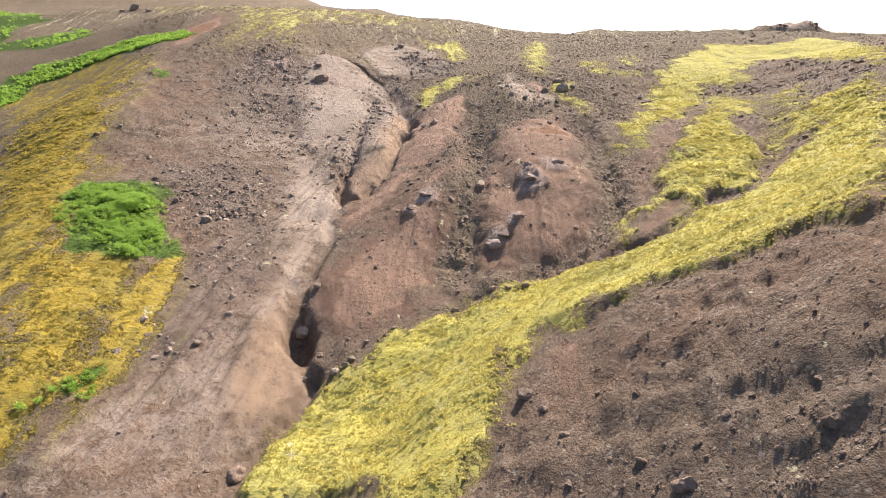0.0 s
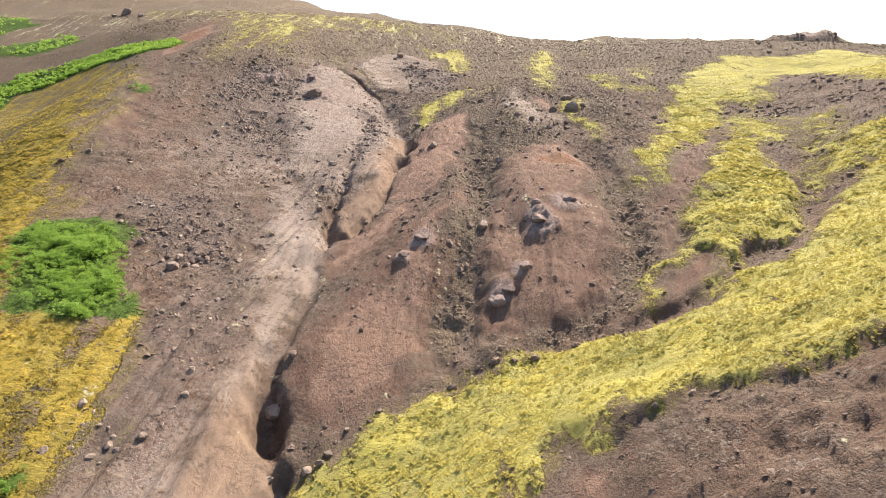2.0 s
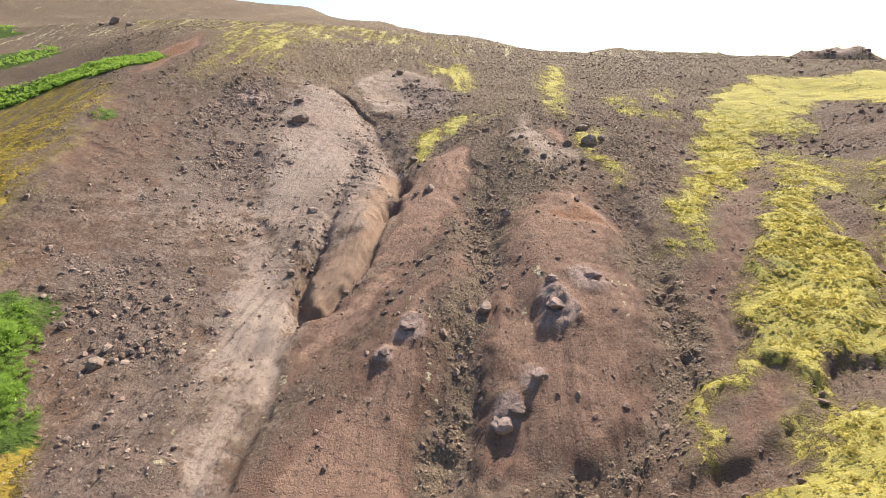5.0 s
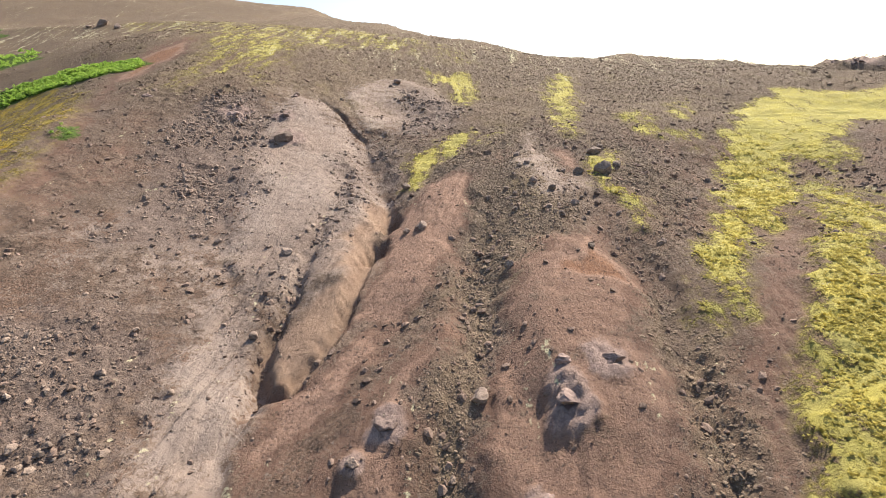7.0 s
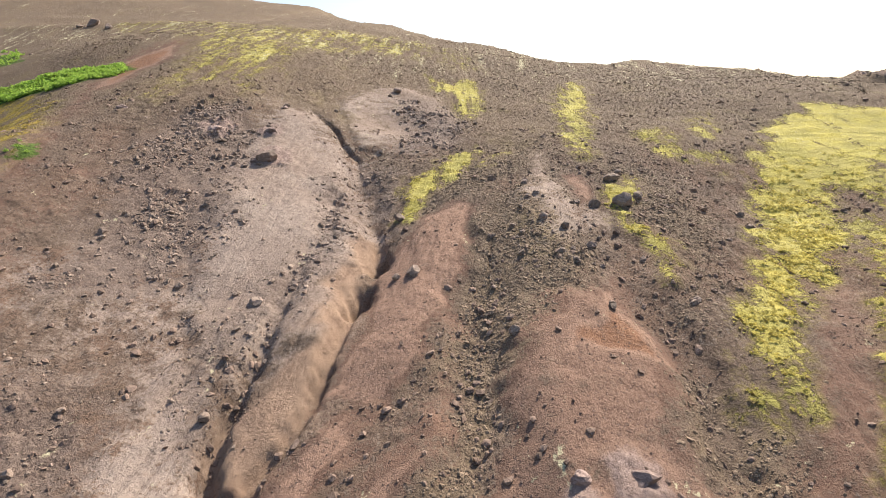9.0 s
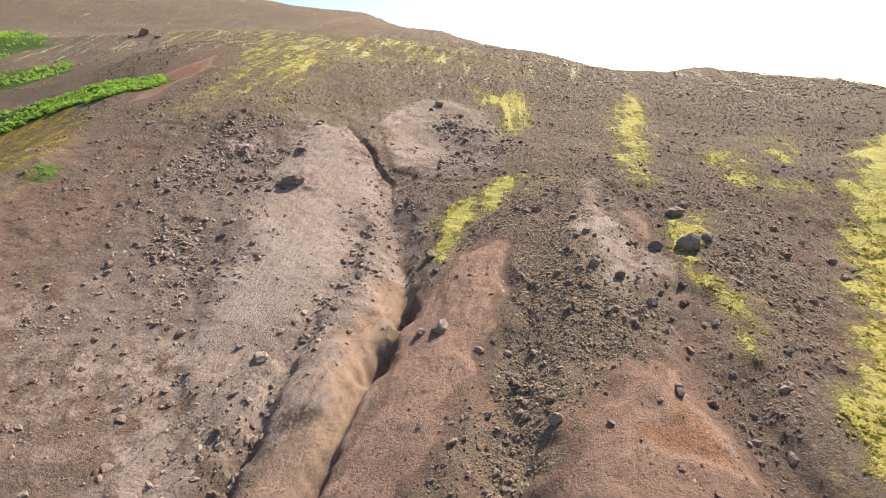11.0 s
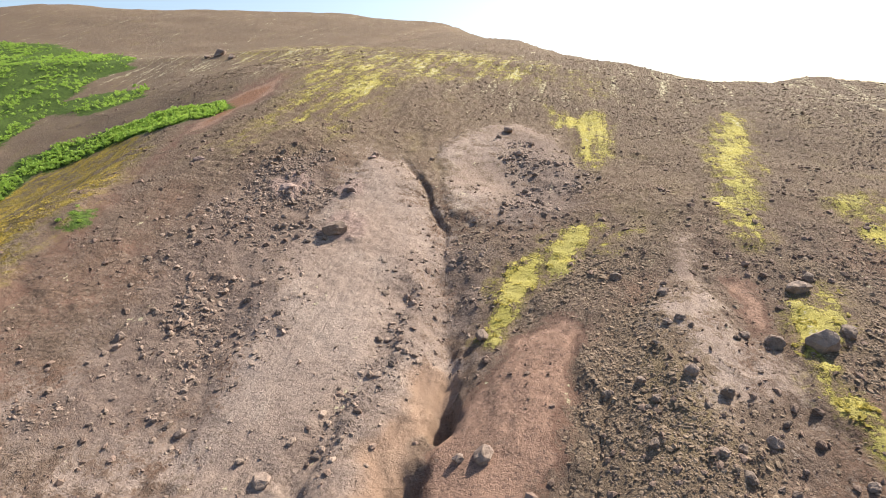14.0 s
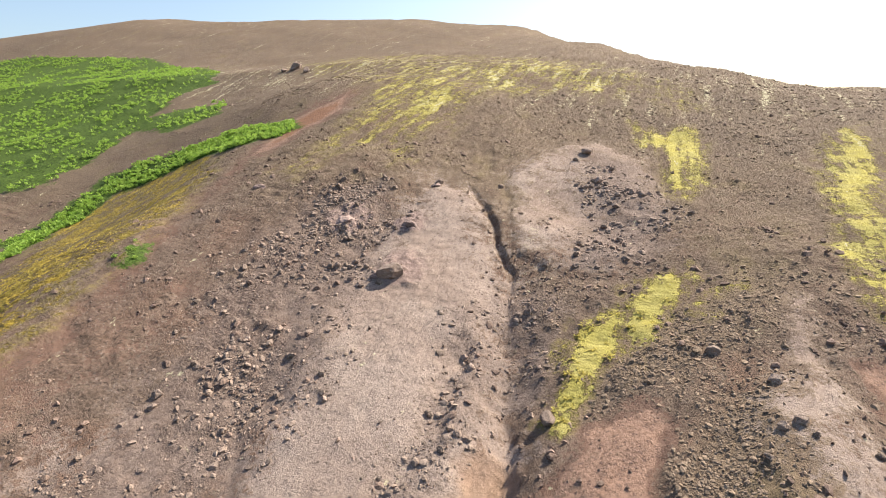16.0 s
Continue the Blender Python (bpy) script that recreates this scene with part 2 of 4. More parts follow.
# the broad shape of the hillside: a tilted base, swells and hollows, and the far crest
BASE = (17.655, 2.601, 9.591, 3.150, -5.484, 1.672, 0.232, -3.375, -0.781, 1.369)
FOOT_SWELLS = [(-16, 8, 6.5, -1.73), (-6, 8, 6.5, -0.55), (4, 8, 6.5, -0.39), (12, 8, 6.5, 3.41), (22, 8, 6.5, 5.20), (-18, 17, 6, 0.94), (-11, 17, 6, -0.49), (-4, 17, 6, -2.36), (3, 17, 6, 0.23), (10, 17, 6, 0.38), (18, 17, 6, 2.36)]
LOW_SWELLS = [(-20, 25, 6, 1.11), (-12, 25, 6, 0.31), (-5, 25, 6, -0.42), (2, 25, 6, -2.17), (8, 25, 6, -0.68), (15, 25, 6, -0.52), (-23, 33, 6.5, 1.61), (-14, 33, 6.5, 0.84), (-6, 33, 6.5, -0.96), (2, 33, 6.5, 1.03), (10, 33, 6.5, -0.96), (19, 33, 6.5, -1.21)]
MID_SWELLS = [(-26, 43, 7.5, 3.02), (-16, 43, 7.5, 0.50), (-7, 43, 7.5, 0.46), (1, 43, 7.5, 0.12), (9, 43, 7.5, 0.60), (19, 43, 7.5, -1.61), (-30, 54, 9, 3.21), (-19, 54, 9, 1.30), (-8, 54, 9, 0.37), (2, 54, 9, 0.78), (12, 54, 9, 0.68), (24, 54, 9, -2.04)]
HIGH_SWELLS = [(-48, 68, 12, -1.49), (-32, 68, 12, 2.85), (-18, 68, 12, 2.88), (-5, 68, 12, 0.35), (8, 68, 12, 1.10), (22, 68, 12, 0.52), (40, 68, 12, -1.25), (-60, 90, 17, 0.88), (-38, 90, 17, 4.35), (-18, 90, 17, 2.80), (22, 90, 17, 0.98), (45, 90, 17, 2.66)]
CREST_X = [-260, -216, -190, -174, -150, -113, -84, -70, -46, -27, -16, -4, 5, 17, 28, 33, 40, 47, 53, 60, 69, 120]
CREST_Z = [66.8, 67, 69.3, 70, 67.6, 66.8, 65.2, 63.3, 60.3, 51.3, 47.3, 41.1, 37.4, 34.2, 33.2, 33.7, 32.2, 30, 28, 27.8, 25.6, 22]
CREST_Y_AT = [-220, -100, -40, -10, 5, 33, 56, 90]
CREST_Y = [185, 225, 240, 170, 135, 127, 98, 75]


def near_height(x, y):
    xs, yc = 60 * np.tanh(x / 60), np.clip(y, -30, 130)
    u, v = xs / 40, (yc - 50) / 50
    terms = (1, u, v, u * u, u * v, v * v, u ** 3, u * u * v, u * v * v, v ** 3)
    z = sum(c * k for c, k in zip(BASE, terms))
    for cx, cy, r, h in FOOT_SWELLS + LOW_SWELLS + MID_SWELLS + HIGH_SWELLS:
        z = z + h * np.exp(-((x - cx) ** 2 + (y - cy) ** 2) / (r * r))
    return z + 0.3 * np.minimum(y + 30, 0)


def slope_height(x, y):
    x, y = np.asarray(x, float), np.asarray(y, float)
    yr, zr = np.interp(x, CREST_Y_AT, CREST_Y), np.interp(x, CREST_X, CREST_Z)
    yb = np.minimum(112, 0.85 * yr)
    z = near_height(x, np.minimum(y, yb))
    rise = np.clip(z - near_height(x, np.minimum(y, yb) - 1), 0.0, np.maximum(0.75 * (zr - z) / (yr - yb), 0.05))
    s = np.clip((y - yb) / (yr - yb), 0, 1)
    h00, h10, h01 = 2 * s ** 3 - 3 * s ** 2 + 1, s ** 3 - 2 * s ** 2 + s, 3 * s ** 2 - 2 * s ** 3
    far = h00 * z + h10 * (yr - yb) * rise + h01 * zr
    over = np.maximum(y - yr, 0)
    return np.where(y > yb, far - 0.3 * over * over / (over + 30), z)


# ridges and hollows on it: half width, then place and rise along each line
LANDFORMS = [
    (2.0, [(-5, 23, 0), (-4, 27, 0.25), (-2.7, 30, 0.45), (-1.7, 34, 0.06), (-1.5, 38, -0.4)]),
    (2.2, [(6.5, 26.5, -0.03), (6.5, 30, -0.22), (6.8, 33.5, -0.18), (7.2, 37.5, -0.15), (8.1, 41.5, 0)]),
    (1.8, [(6.3, 47, 0.22), (6, 50, 0.64), (6.3, 53, 0.72), (7, 57, 0.26), (7.2, 62, 0.2)]),
    (1.8, [(0, 43, 0), (0.6, 46.5, 0.18), (1, 50, 0.22), (2, 54, 0.15)]),
    (1.4, [(-4.8, 37, 0.05), (-4.5, 41, 0.3), (-4.2, 45, -0.15), (-4.5, 49, -0.2)]),
    (2.8, [(-9, 44, -0.2), (-10, 49, 0.18), (-11.8, 54, 0.3), (-11.3, 59, 0.1), (-10.5, 64, -0.2), (-11.5, 69, 0)]),
    (2.0, [(-9, 30, 0.13), (-8.8, 34, 0.28), (-10, 39, 0)]),
    (1.6, [(-8.5, 17, 0.3), (-8.6, 21, 0.25), (-8.2, 26, 0)]),
    (2.6, [(-3.5, 17, -0.35), (0.5, 20, -0.35), (4.5, 20, -0.22), (9, 19.5, -0.25), (14, 23, -0.25), (20, 29, 0)]),
    (2.6, [(13.3, 29, 0), (15, 34, 0.52), (18, 40, 0.52), (22, 46, 0.32)]),
    (3.6, [(-14, 24, -0.26), (-15, 30, -0.35), (-15, 37, 0.25), (-16.5, 45, 0.27), (-17, 53, 0.1), (-20, 60, -0.1)]),
    (3.0, [(12, 45, 0.11), (13.5, 52, 0.27), (14, 60, 0.13)]),
    (3.0, [(1, 66, 0.3), (4, 72, 0.13)]),
    (1.4, [(2, 24.5, 0.4), (3.2, 28, 0.1), (3.8, 32, -0.88), (3, 36, -0.47), (2.5, 40, -0.43), (2.2, 44, -0.45)]),
    (1.3, [(10.5, 38, -0.1), (10, 43, -0.2), (10, 48, -0.25)]),
    (1.4, [(-6.3, 33, 0.14), (-5.2, 36, -0.14), (-3, 40, -0.1), (-2.5, 44, -0.28), (-2.6, 48, -0.39), (-3.4, 52, -0.75), (-5, 57, -0.67), (-7, 63, -0.06), (-9, 68, 0.15)]),
    (1.2, [(-6.6, 38, -0.1), (-6.4, 44, -0.15), (-6, 50, -0.1), (-6.5, 55, -0.5)]),
    (1.3, [(11.5, 31, 0), (14, 37, 0.26), (18, 43, 0.22)]),
    (2.2, [(-1.5, 54, -0.51), (0.5, 59, -0.28), (2.5, 64, -0.3)]),
    (3.0, [(-4.5, 72, -0.8), (-1.5, 69, -0.8)]),
    (0.9, [(-7.7, 23.5, 0.1), (-7.7, 21.5, 0.3), (-7.2, 19.3, 0.3), (-7.4, 17.5, 0.15)]),
]


def landforms(x, y):
    """The rise or fall of the ridges and hollows."""
    total = np.zeros(x.shape)
    for wide, line in LANDFORMS:
        p = np.array(line)
        close = (x > p[:, 0].min() - 3 * wide) & (x < p[:, 0].max() + 3 * wide) & (y > p[:, 1].min() - 3 * wide) & (y < p[:, 1].max() + 3 * wide)
        if not close.any():
            continue
        px, py = x[close], y[close]
        best, rise = np.full(px.shape, 1e9), np.zeros(px.shape)
        for (ax, ay, ah), (bx, by, bh) in zip(line, line[1:]):
            dx, dy = bx - ax, by - ay
            s = np.clip(((px - ax) * dx + (py - ay) * dy) / (dx * dx + dy * dy), 0, 1)
            d = np.hypot(px - ax - s * dx, py - ay - s * dy)
            nearer = d < best
            best, rise = np.where(nearer, d, best), np.where(nearer, ah + (bh - ah) * s, rise)
        total[close] += rise * np.exp(-(best / wide) ** 2)
    return total


# water courses: place, depth and half width at each bend
GULLY_TOP = [(-11.7, 71.2, 0.19, 0.24), (-10.6, 70.2, 0.31, 0.24), (-8.6, 67.2, 0.50, 0.28), (-7.8, 65.3, 0.43, 0.24), (-6.1, 62.6, 0.28, 0.24), (-5.8, 60.9, 0.15, 0.24), (-5.2, 58.6, 0.06, 0.28), (-4.7, 56.9, 0.06, 0.28), (-4.3, 55.0, 0.06, 0.28), (-3.5, 53.0, 0.09, 0.24)]
GULLY_MID = [(-3.5, 53.0, 0.15, 0.3), (-2.8, 50.8, 0.25, 0.3), (-2.6, 48.9, 0.7, 0.35), (-2.45, 47.7, 1.5, 0.5), (-2.6, 46.9, 0.4, 0.3), (-2.7, 46.0, 0.2, 0.25), (-2.9, 45.2, 1.0, 0.4), (-3.05, 44.4, 1.5, 0.5), (-3.2, 43.2, 0.5, 0.3), (-3.6, 38.8, 0.55, 0.3), (-3.9, 37.1, 0.45, 0.3), (-4.8, 35.4, 0.6, 0.35), (-5.0, 34.5, 0.6, 0.35), (-6.2, 34.2, 0.8, 0.4)]
FOLD_LEFT = [(-6.6, 56.2, 0.15, 0.5), (-5.9, 50.1, 0.25, 0.5), (-6.5, 47.7, 0.3, 0.45), (-6.5, 40.7, 0.5, 0.4), (-6.7, 37.8, 0.6, 0.35), (-6.6, 35.4, 0.9, 0.35), (-6.2, 34.2, 0.8, 0.4)]
GULLY_LOW = [(-6.2, 34.2, 0.6, 0.35), (-6.3, 32.9, 0.2, 0.35), (-6.5, 31.6, 0.2, 0.3), (-6.3, 30.4, 0.2, 0.3), (-6.1, 28.5, 0.25, 0.3), (-6.4, 26.6, 0.3, 0.3), (-6.6, 25.8, 0.35, 0.35), (-6.9, 24.5, 0.45, 0.35), (-6.8, 23.3, 0.7, 0.4), (-6.55, 22.5, 1.6, 0.5), (-6.35, 21.6, 2.0, 0.62), (-6.1, 20.9, 0.9, 0.4), (-5.8, 20.3, 0.45, 0.3), (-5.5, 19.7, 0.65, 0.35), (-5.4, 19.0, 0.5, 0.3), (-6.0, 17.1, 0.45, 0.4), (-6.6, 15.6, 0.4, 0.4), (-7.1, 13.8, 0.35, 0.5)]
HOLLOW = [(3.2, 27.4, 0.3, 0.4), (2.6, 26.6, 0.45, 0.5), (2.1, 25.6, 0.3, 0.4), (1.9, 25.1, 0.2, 0.3)]
DRAIN_CENTRE = [(5.0, 51.7, 0.1, 1.2), (2.5, 40.4, 0.25, 1), (1.8, 32.7, 0.4, 0.9), (1.1, 29.3, 0.5, 0.9), (0.5, 27.1, 0.4, 1), (0.3, 24.5, 0.2, 1.2)]
DRAIN_RIGHT = [(9.1, 45.7, 0.2, 1), (10.5, 38.4, 0.4, 0.9), (9.8, 33.3, 0.4, 0.8), (9.4, 29.8, 0.4, 0.8), (7.5, 26.0, 0.3, 0.9), (5.4, 24.4, 0.3, 1), (3.3, 23.3, 0.3, 1), (1.0, 22.5, 0.3, 1)]
BANK_RIGHT = [(22.9, 38.5, 0.3, 0.6), (21.0, 34.7, 0.5, 0.6), (16.3, 28.5, 0.4, 0.7), (11.0, 24.4, 0.4, 0.5), (9.3, 23.5, 0.45, 0.5), (7.7, 23.1, 0.4, 0.8)]

# covers of the slope, as outlines in plan
OUTLINES = {
    'moss_spur': [(26.5, 33.6), (23.8, 33.8), (18.8, 29.8), (14.6, 25.2), (11.3, 23.7), (9.3, 22.2), (7.1, 22.8), (4.4, 23.8), (2.1, 23.4), (0.2, 22.8), (-1.7, 21.6), (-3.5, 20.5), (-4.2, 19.3), (-5.4, 18.0), (-6.2, 16.2), (-6.3, 14.2), (-6.2, 13.7), (-0.0, 11.4), (0.5, 12.3), (1.0, 13.6), (1.6, 16.0), (2.4, 17.0), (3.3, 17.8), (4.6, 16.7), (5.6, 17.0), (6.6, 17.7), (7.4, 16.6), (8.7, 15.7), (10.1, 16.7), (10.9, 15.7), (12.0, 14.5)],
    'moss_right_low': [(19.3, 43.1), (15.1, 35.3), (13.0, 32.4), (11.8, 30.4), (11.9, 28.9), (11.2, 27.8), (11.9, 27.2), (12.8, 25.9), (13.9, 27.2), (15.3, 27.4), (18.5, 31.6), (20.0, 34.9), (19.4, 36.2), (21.2, 40.6), (21.4, 43.5)],
    'moss_right_high': [(27.8, 66.8), (36.8, 78.7), (43.2, 75.5), (50.7, 77.5), (49.8, 69.6), (37.7, 48.7), (32.0, 41.1), (36.9, 52.7), (37.9, 66.0), (32.6, 60.7), (28.3, 53.7), (26.5, 57.6), (24.6, 54.1), (22.4, 51.3), (21.8, 52.5), (17.0, 44.4), (13.6, 39.6), (12.2, 37.9), (13.8, 41.9), (20.7, 54.2), (24.6, 61.8)],
    'moss_right_far': [(25.4, 43.5), (28.4, 44.9), (23.7, 37.5), (27.1, 38.3), (29.2, 39.5), (28.5, 36.4), (26.1, 33.1), (23.7, 33.2), (21.2, 32.9), (20.1, 32.9), (21.2, 35.5), (22.6, 36.8)],
    'moss_fringe': [(8.0, 24.7), (8.5, 26.1), (9.1, 26.8), (10.1, 27.1), (10.9, 28.0), (11.4, 27.7), (10.2, 26.6), (9.3, 26.4), (8.5, 24.7)],
    'moss_saddle': [(20.8, 46.4), (23.8, 52.9), (26.6, 53.6), (26.4, 50.3), (25.7, 44.2), (24.4, 40.7), (23.1, 41.6), (21.5, 41.8), (20.6, 43.3)],
    'moss_right_lobe': [(11.5, 36.7), (13.2, 40.9), (17.0, 47.8), (20.5, 54.8), (24.5, 63.5), (30.4, 72.6), (36.0, 77.6), (37.5, 71.8), (30.0, 57.3), (26.6, 58.3), (23.4, 51.5), (20.0, 46.8), (17.4, 44.0), (14.4, 39.7), (12.2, 36.2)],
    'moss_fringe_low': [(11.6, 25.8), (13.0, 25.3), (13.3, 24.6), (14.2, 24.2), (13.1, 22.6), (12.3, 23.5), (11.1, 23.6), (11.0, 24.5)],
    'moss_left': [(-52.1, 67.9), (-51.1, 72.7), (-47.3, 78.1), (-41.0, 78.0), (-28.8, 61.1), (-25.0, 48.2), (-24.3, 41.4), (-23.8, 38.1), (-21.6, 32.9), (-20.5, 29.3), (-17.8, 25.8), (-13.7, 24.7), (-12.5, 21.9), (-12.4, 19.3), (-11.9, 17.7), (-12.8, 16.6), (-13.3, 15.6), (-13.7, 14.6)],
    'moss_left_high': [(-48.2, 59.5), (-49.0, 64.8), (-49.2, 70.7), (-47.4, 74.1), (-43.4, 72.0), (-38.2, 64.6), (-27.7, 54.7), (-25.8, 51.5), (-25.9, 49.5), (-25.4, 47.0)],
    'moss_brow': [(-27.0, 68.2), (-26.2, 69.9), (-26.9, 76.7), (-28.4, 84.4), (-32.3, 91.2), (-39.1, 111.3), (-26.6, 119.8), (-18.8, 128.5), (-9.2, 118.7), (-4.3, 108.1), (-3.9, 100.9), (-10.5, 100.5), (-17.8, 93.4), (-18.3, 88.3), (-16.7, 81.0), (-18.3, 81.4), (-18.4, 77.4), (-16.7, 72.6), (-17.5, 70.7), (-19.3, 72.4), (-22.4, 74.1), (-23.9, 69.7), (-23.8, 66.0)],
    'moss_brow_top': [(-70.5, 125.9), (-57.9, 134.8), (-27.5, 135.3), (-8.9, 129.0), (4.7, 109.0), (5.1, 99.4), (0.6, 98.8), (-4.5, 103.1), (-11.3, 104.6), (-24.0, 98.9), (-32.3, 91.2), (-45.8, 101.6)],
    'rust_slope': [(-24.3, 54.8), (-23.9, 59.7), (-20.7, 58.0), (-18.8, 54.0), (-19.1, 50.6), (-18.6, 47.2), (-19.5, 44.3), (-22.1, 43.0), (-24.5, 45.2), (-23.5, 48.9)],
    'rubble_left': [(-21.4, 61.0), (-20.6, 64.8), (-16.7, 68.2), (-14.1, 64.2), (-13.7, 59.4), (-13.9, 55.3), (-11.6, 51.5), (-12.1, 49.0), (-11.1, 45.9), (-17.4, 43.0), (-17.8, 46.5), (-18.4, 48.4), (-18.7, 51.5), (-19.7, 54.6)],
    'rubble_dome': [(-5.6, 82.9), (-1.8, 82.7), (1.5, 75.9), (2.1, 67.8), (-0.1, 64.0), (-2.7, 63.6), (-3.6, 66.6), (-2.4, 71.4), (-3.9, 76.8)],
    'rubble_gully': [(-5.5, 61.0), (-3.0, 60.6), (-3.3, 58.2), (-1.9, 54.6), (-2.9, 53.2), (-4.0, 54.4), (-4.4, 57.7)],
    'rubble_fold': [(-7.2, 58.2), (-5.3, 56.2), (-4.7, 51.8), (-5.0, 50.3), (-5.6, 48.2), (-6.0, 46.1), (-5.8, 44.2), (-7.1, 41.8), (-8.1, 42.0), (-7.7, 44.0), (-6.8, 46.4), (-6.2, 49.6), (-6.1, 53.7)],
    'rubble_low': [(-19.1, 36.5), (-12.9, 38.8), (-10.6, 36.1), (-9.9, 33.6), (-10.8, 30.7), (-13.1, 29.2)],
    'rubble_bank': [(-8.0, 38.6), (-7.8, 41.2), (-9.1, 41.7), (-8.6, 38.6), (-7.4, 35.8), (-6.8, 35.9)],
    'moss_strip_a': [(-2.4, 94.2), (0.4, 91.9), (3.9, 95.1), (4.4, 89.2), (3.8, 79.0), (2.8, 74.9), (2.0, 78.6), (0.7, 86.5), (-1.5, 90.2)],
    'moss_strip_b': [(14.6, 95.4), (17.8, 98.2), (16.3, 86.6), (15.2, 78.0), (12.4, 67.5), (11.9, 62.0), (11.1, 60.9), (10.2, 62.5), (10.2, 67.4), (11.6, 73.3), (12.2, 83.3)],
    'moss_gully': [(3.0, 64.7), (1.4, 63.5), (0.1, 62.2), (-0.7, 59.7), (-1.9, 58.8), (-2.3, 57.0), (-1.7, 54.4), (-1.7, 52.8), (-1.0, 52.0), (-0.6, 53.4), (-0.2, 55.2), (0.8, 57.3), (2.2, 61.0), (3.3, 63.5)],
    'moss_gully_b': [(2.8, 60.2), (4.3, 62.6), (5.5, 63.7), (5.3, 62.3), (4.4, 60.8), (3.1, 59.4)],
    'clay_skirt': [(-22.3, 44.0), (-18.2, 50.5), (-12.5, 49.8), (-7.6, 45.9), (-7.7, 41.4), (-9.7, 38.8), (-14.1, 37.3)],
    'clay_strip': [(-10.4, 42.2), (-8.8, 41.2), (-7.0, 35.9), (-6.1, 34.0), (-6.3, 32.4), (-6.1, 29.7), (-9.3, 29.3), (-9.9, 32.0), (-10.1, 35.4), (-10.6, 39.3)],
    'rust_apron': [(-6.1, 34.0), (-4.1, 35.3), (-2.7, 37.9), (-0.8, 39.4), (-0.9, 35.2), (-2.2, 32.6), (-3.9, 31.2), (-5.2, 29.6), (-6.1, 29.7), (-6.2, 32.1)],
    'sand_lobe': [(-3.7, 50.7), (-4.5, 49.2), (-4.7, 46.4), (-5.0, 43.9), (-5.2, 41.9), (-5.4, 41.5), (-3.0, 41.9), (-3.0, 43.3), (-2.8, 45.5), (-2.6, 48.0), (-2.8, 50.4)],
    'sand_lobe_low': [(-3.5, 44.8), (-4.5, 41.0), (-5.6, 39.3), (-6.3, 37.3), (-6.5, 35.5), (-6.1, 34.3), (-4.9, 34.7), (-4.2, 35.7), (-3.8, 38.4), (-3.2, 40.6)],
    'sand_pit': [(-7.1, 24.6), (-7.9, 22.7), (-8.5, 20.6), (-8.2, 18.5), (-7.4, 17.1), (-6.0, 17.6), (-5.7, 18.9), (-6.7, 20.6), (-7.2, 22.2)],
    'rust_tongue': [(-13.3, 27.6), (-9.8, 29.6), (-7.1, 24.6), (-8.0, 20.7), (-8.1, 18.0), (-7.3, 13.7), (-11.4, 13.5), (-11.5, 17.6), (-11.8, 21.4)],
    'heath_drain': [(3.2, 41.1), (2.0, 32.7), (1.5, 29.2), (0.9, 26.2), (0.2, 23.9), (-0.9, 24.0), (-0.2, 27.1), (0.6, 29.3), (0.9, 32.4), (1.8, 39.9)],
    'heath_valley': [(10.5, 38.4), (10.0, 30.6), (9.4, 27.2), (7.3, 25.4), (2.3, 22.8), (-0.3, 22.4), (-0.7, 23.1), (2.5, 24.1), (5.8, 24.9), (8.0, 26.8), (8.9, 31.4), (9.6, 38.3)],
    'moss_boulders': [(10.4, 52.7), (12.9, 57.9), (13.6, 57.4), (12.9, 54.7), (10.9, 50.9), (11.8, 49.1), (12.7, 47.7), (12.2, 45.4), (11.2, 44.1), (11.2, 46.4), (10.6, 48.1), (10.2, 49.7)],
    'moss_patch_a': [(17.3, 68.4), (19.5, 69.6), (20.0, 64.8), (22.2, 64.2), (20.5, 60.5), (19.0, 62.0), (17.0, 63.0)],
    'moss_patch_b': [(23.4, 75.2), (26.4, 77.9), (22.7, 67.4), (21.8, 68.4)],
    'green_strip': [(-49.0, 59.9), (-53.9, 62.8), (-54.3, 68.4), (-55.2, 75.6), (-50.5, 79.4), (-41.6, 81.5), (-33.7, 81.1), (-32.0, 79.1), (-36.4, 76.4), (-44.6, 76.1), (-50.4, 71.7), (-49.8, 65.3)],
    'green_field': [(-253.5, 135.6), (-186.0, 141.5), (-156.5, 145.4), (-125.5, 141.5), (-82.2, 121.5), (-69.9, 107.1), (-73.1, 103.9), (-69.3, 92.6), (-65.1, 96.1), (-57.0, 95.6), (-51.2, 88.4), (-56.2, 84.7), (-65.9, 87.7), (-62.7, 77.8), (-62.1, 71.3), (-65.8, 70.0), (-78.8, 63.1)],
    'green_bush': [(-21.2, 30.3), (-20.8, 32.1), (-16.9, 32.7), (-15.5, 29.8), (-13.4, 25.8), (-14.2, 24.8), (-17.6, 25.3), (-19.1, 27.4)],
    'green_tuft_low': [(-13.8, 16.8), (-12.9, 17.8), (-12.6, 17.3), (-13.4, 16.6)],
    'green_tuft_high': [(-26.4, 53.6), (-27.5, 55.1), (-26.3, 55.4), (-25.6, 54.2)],
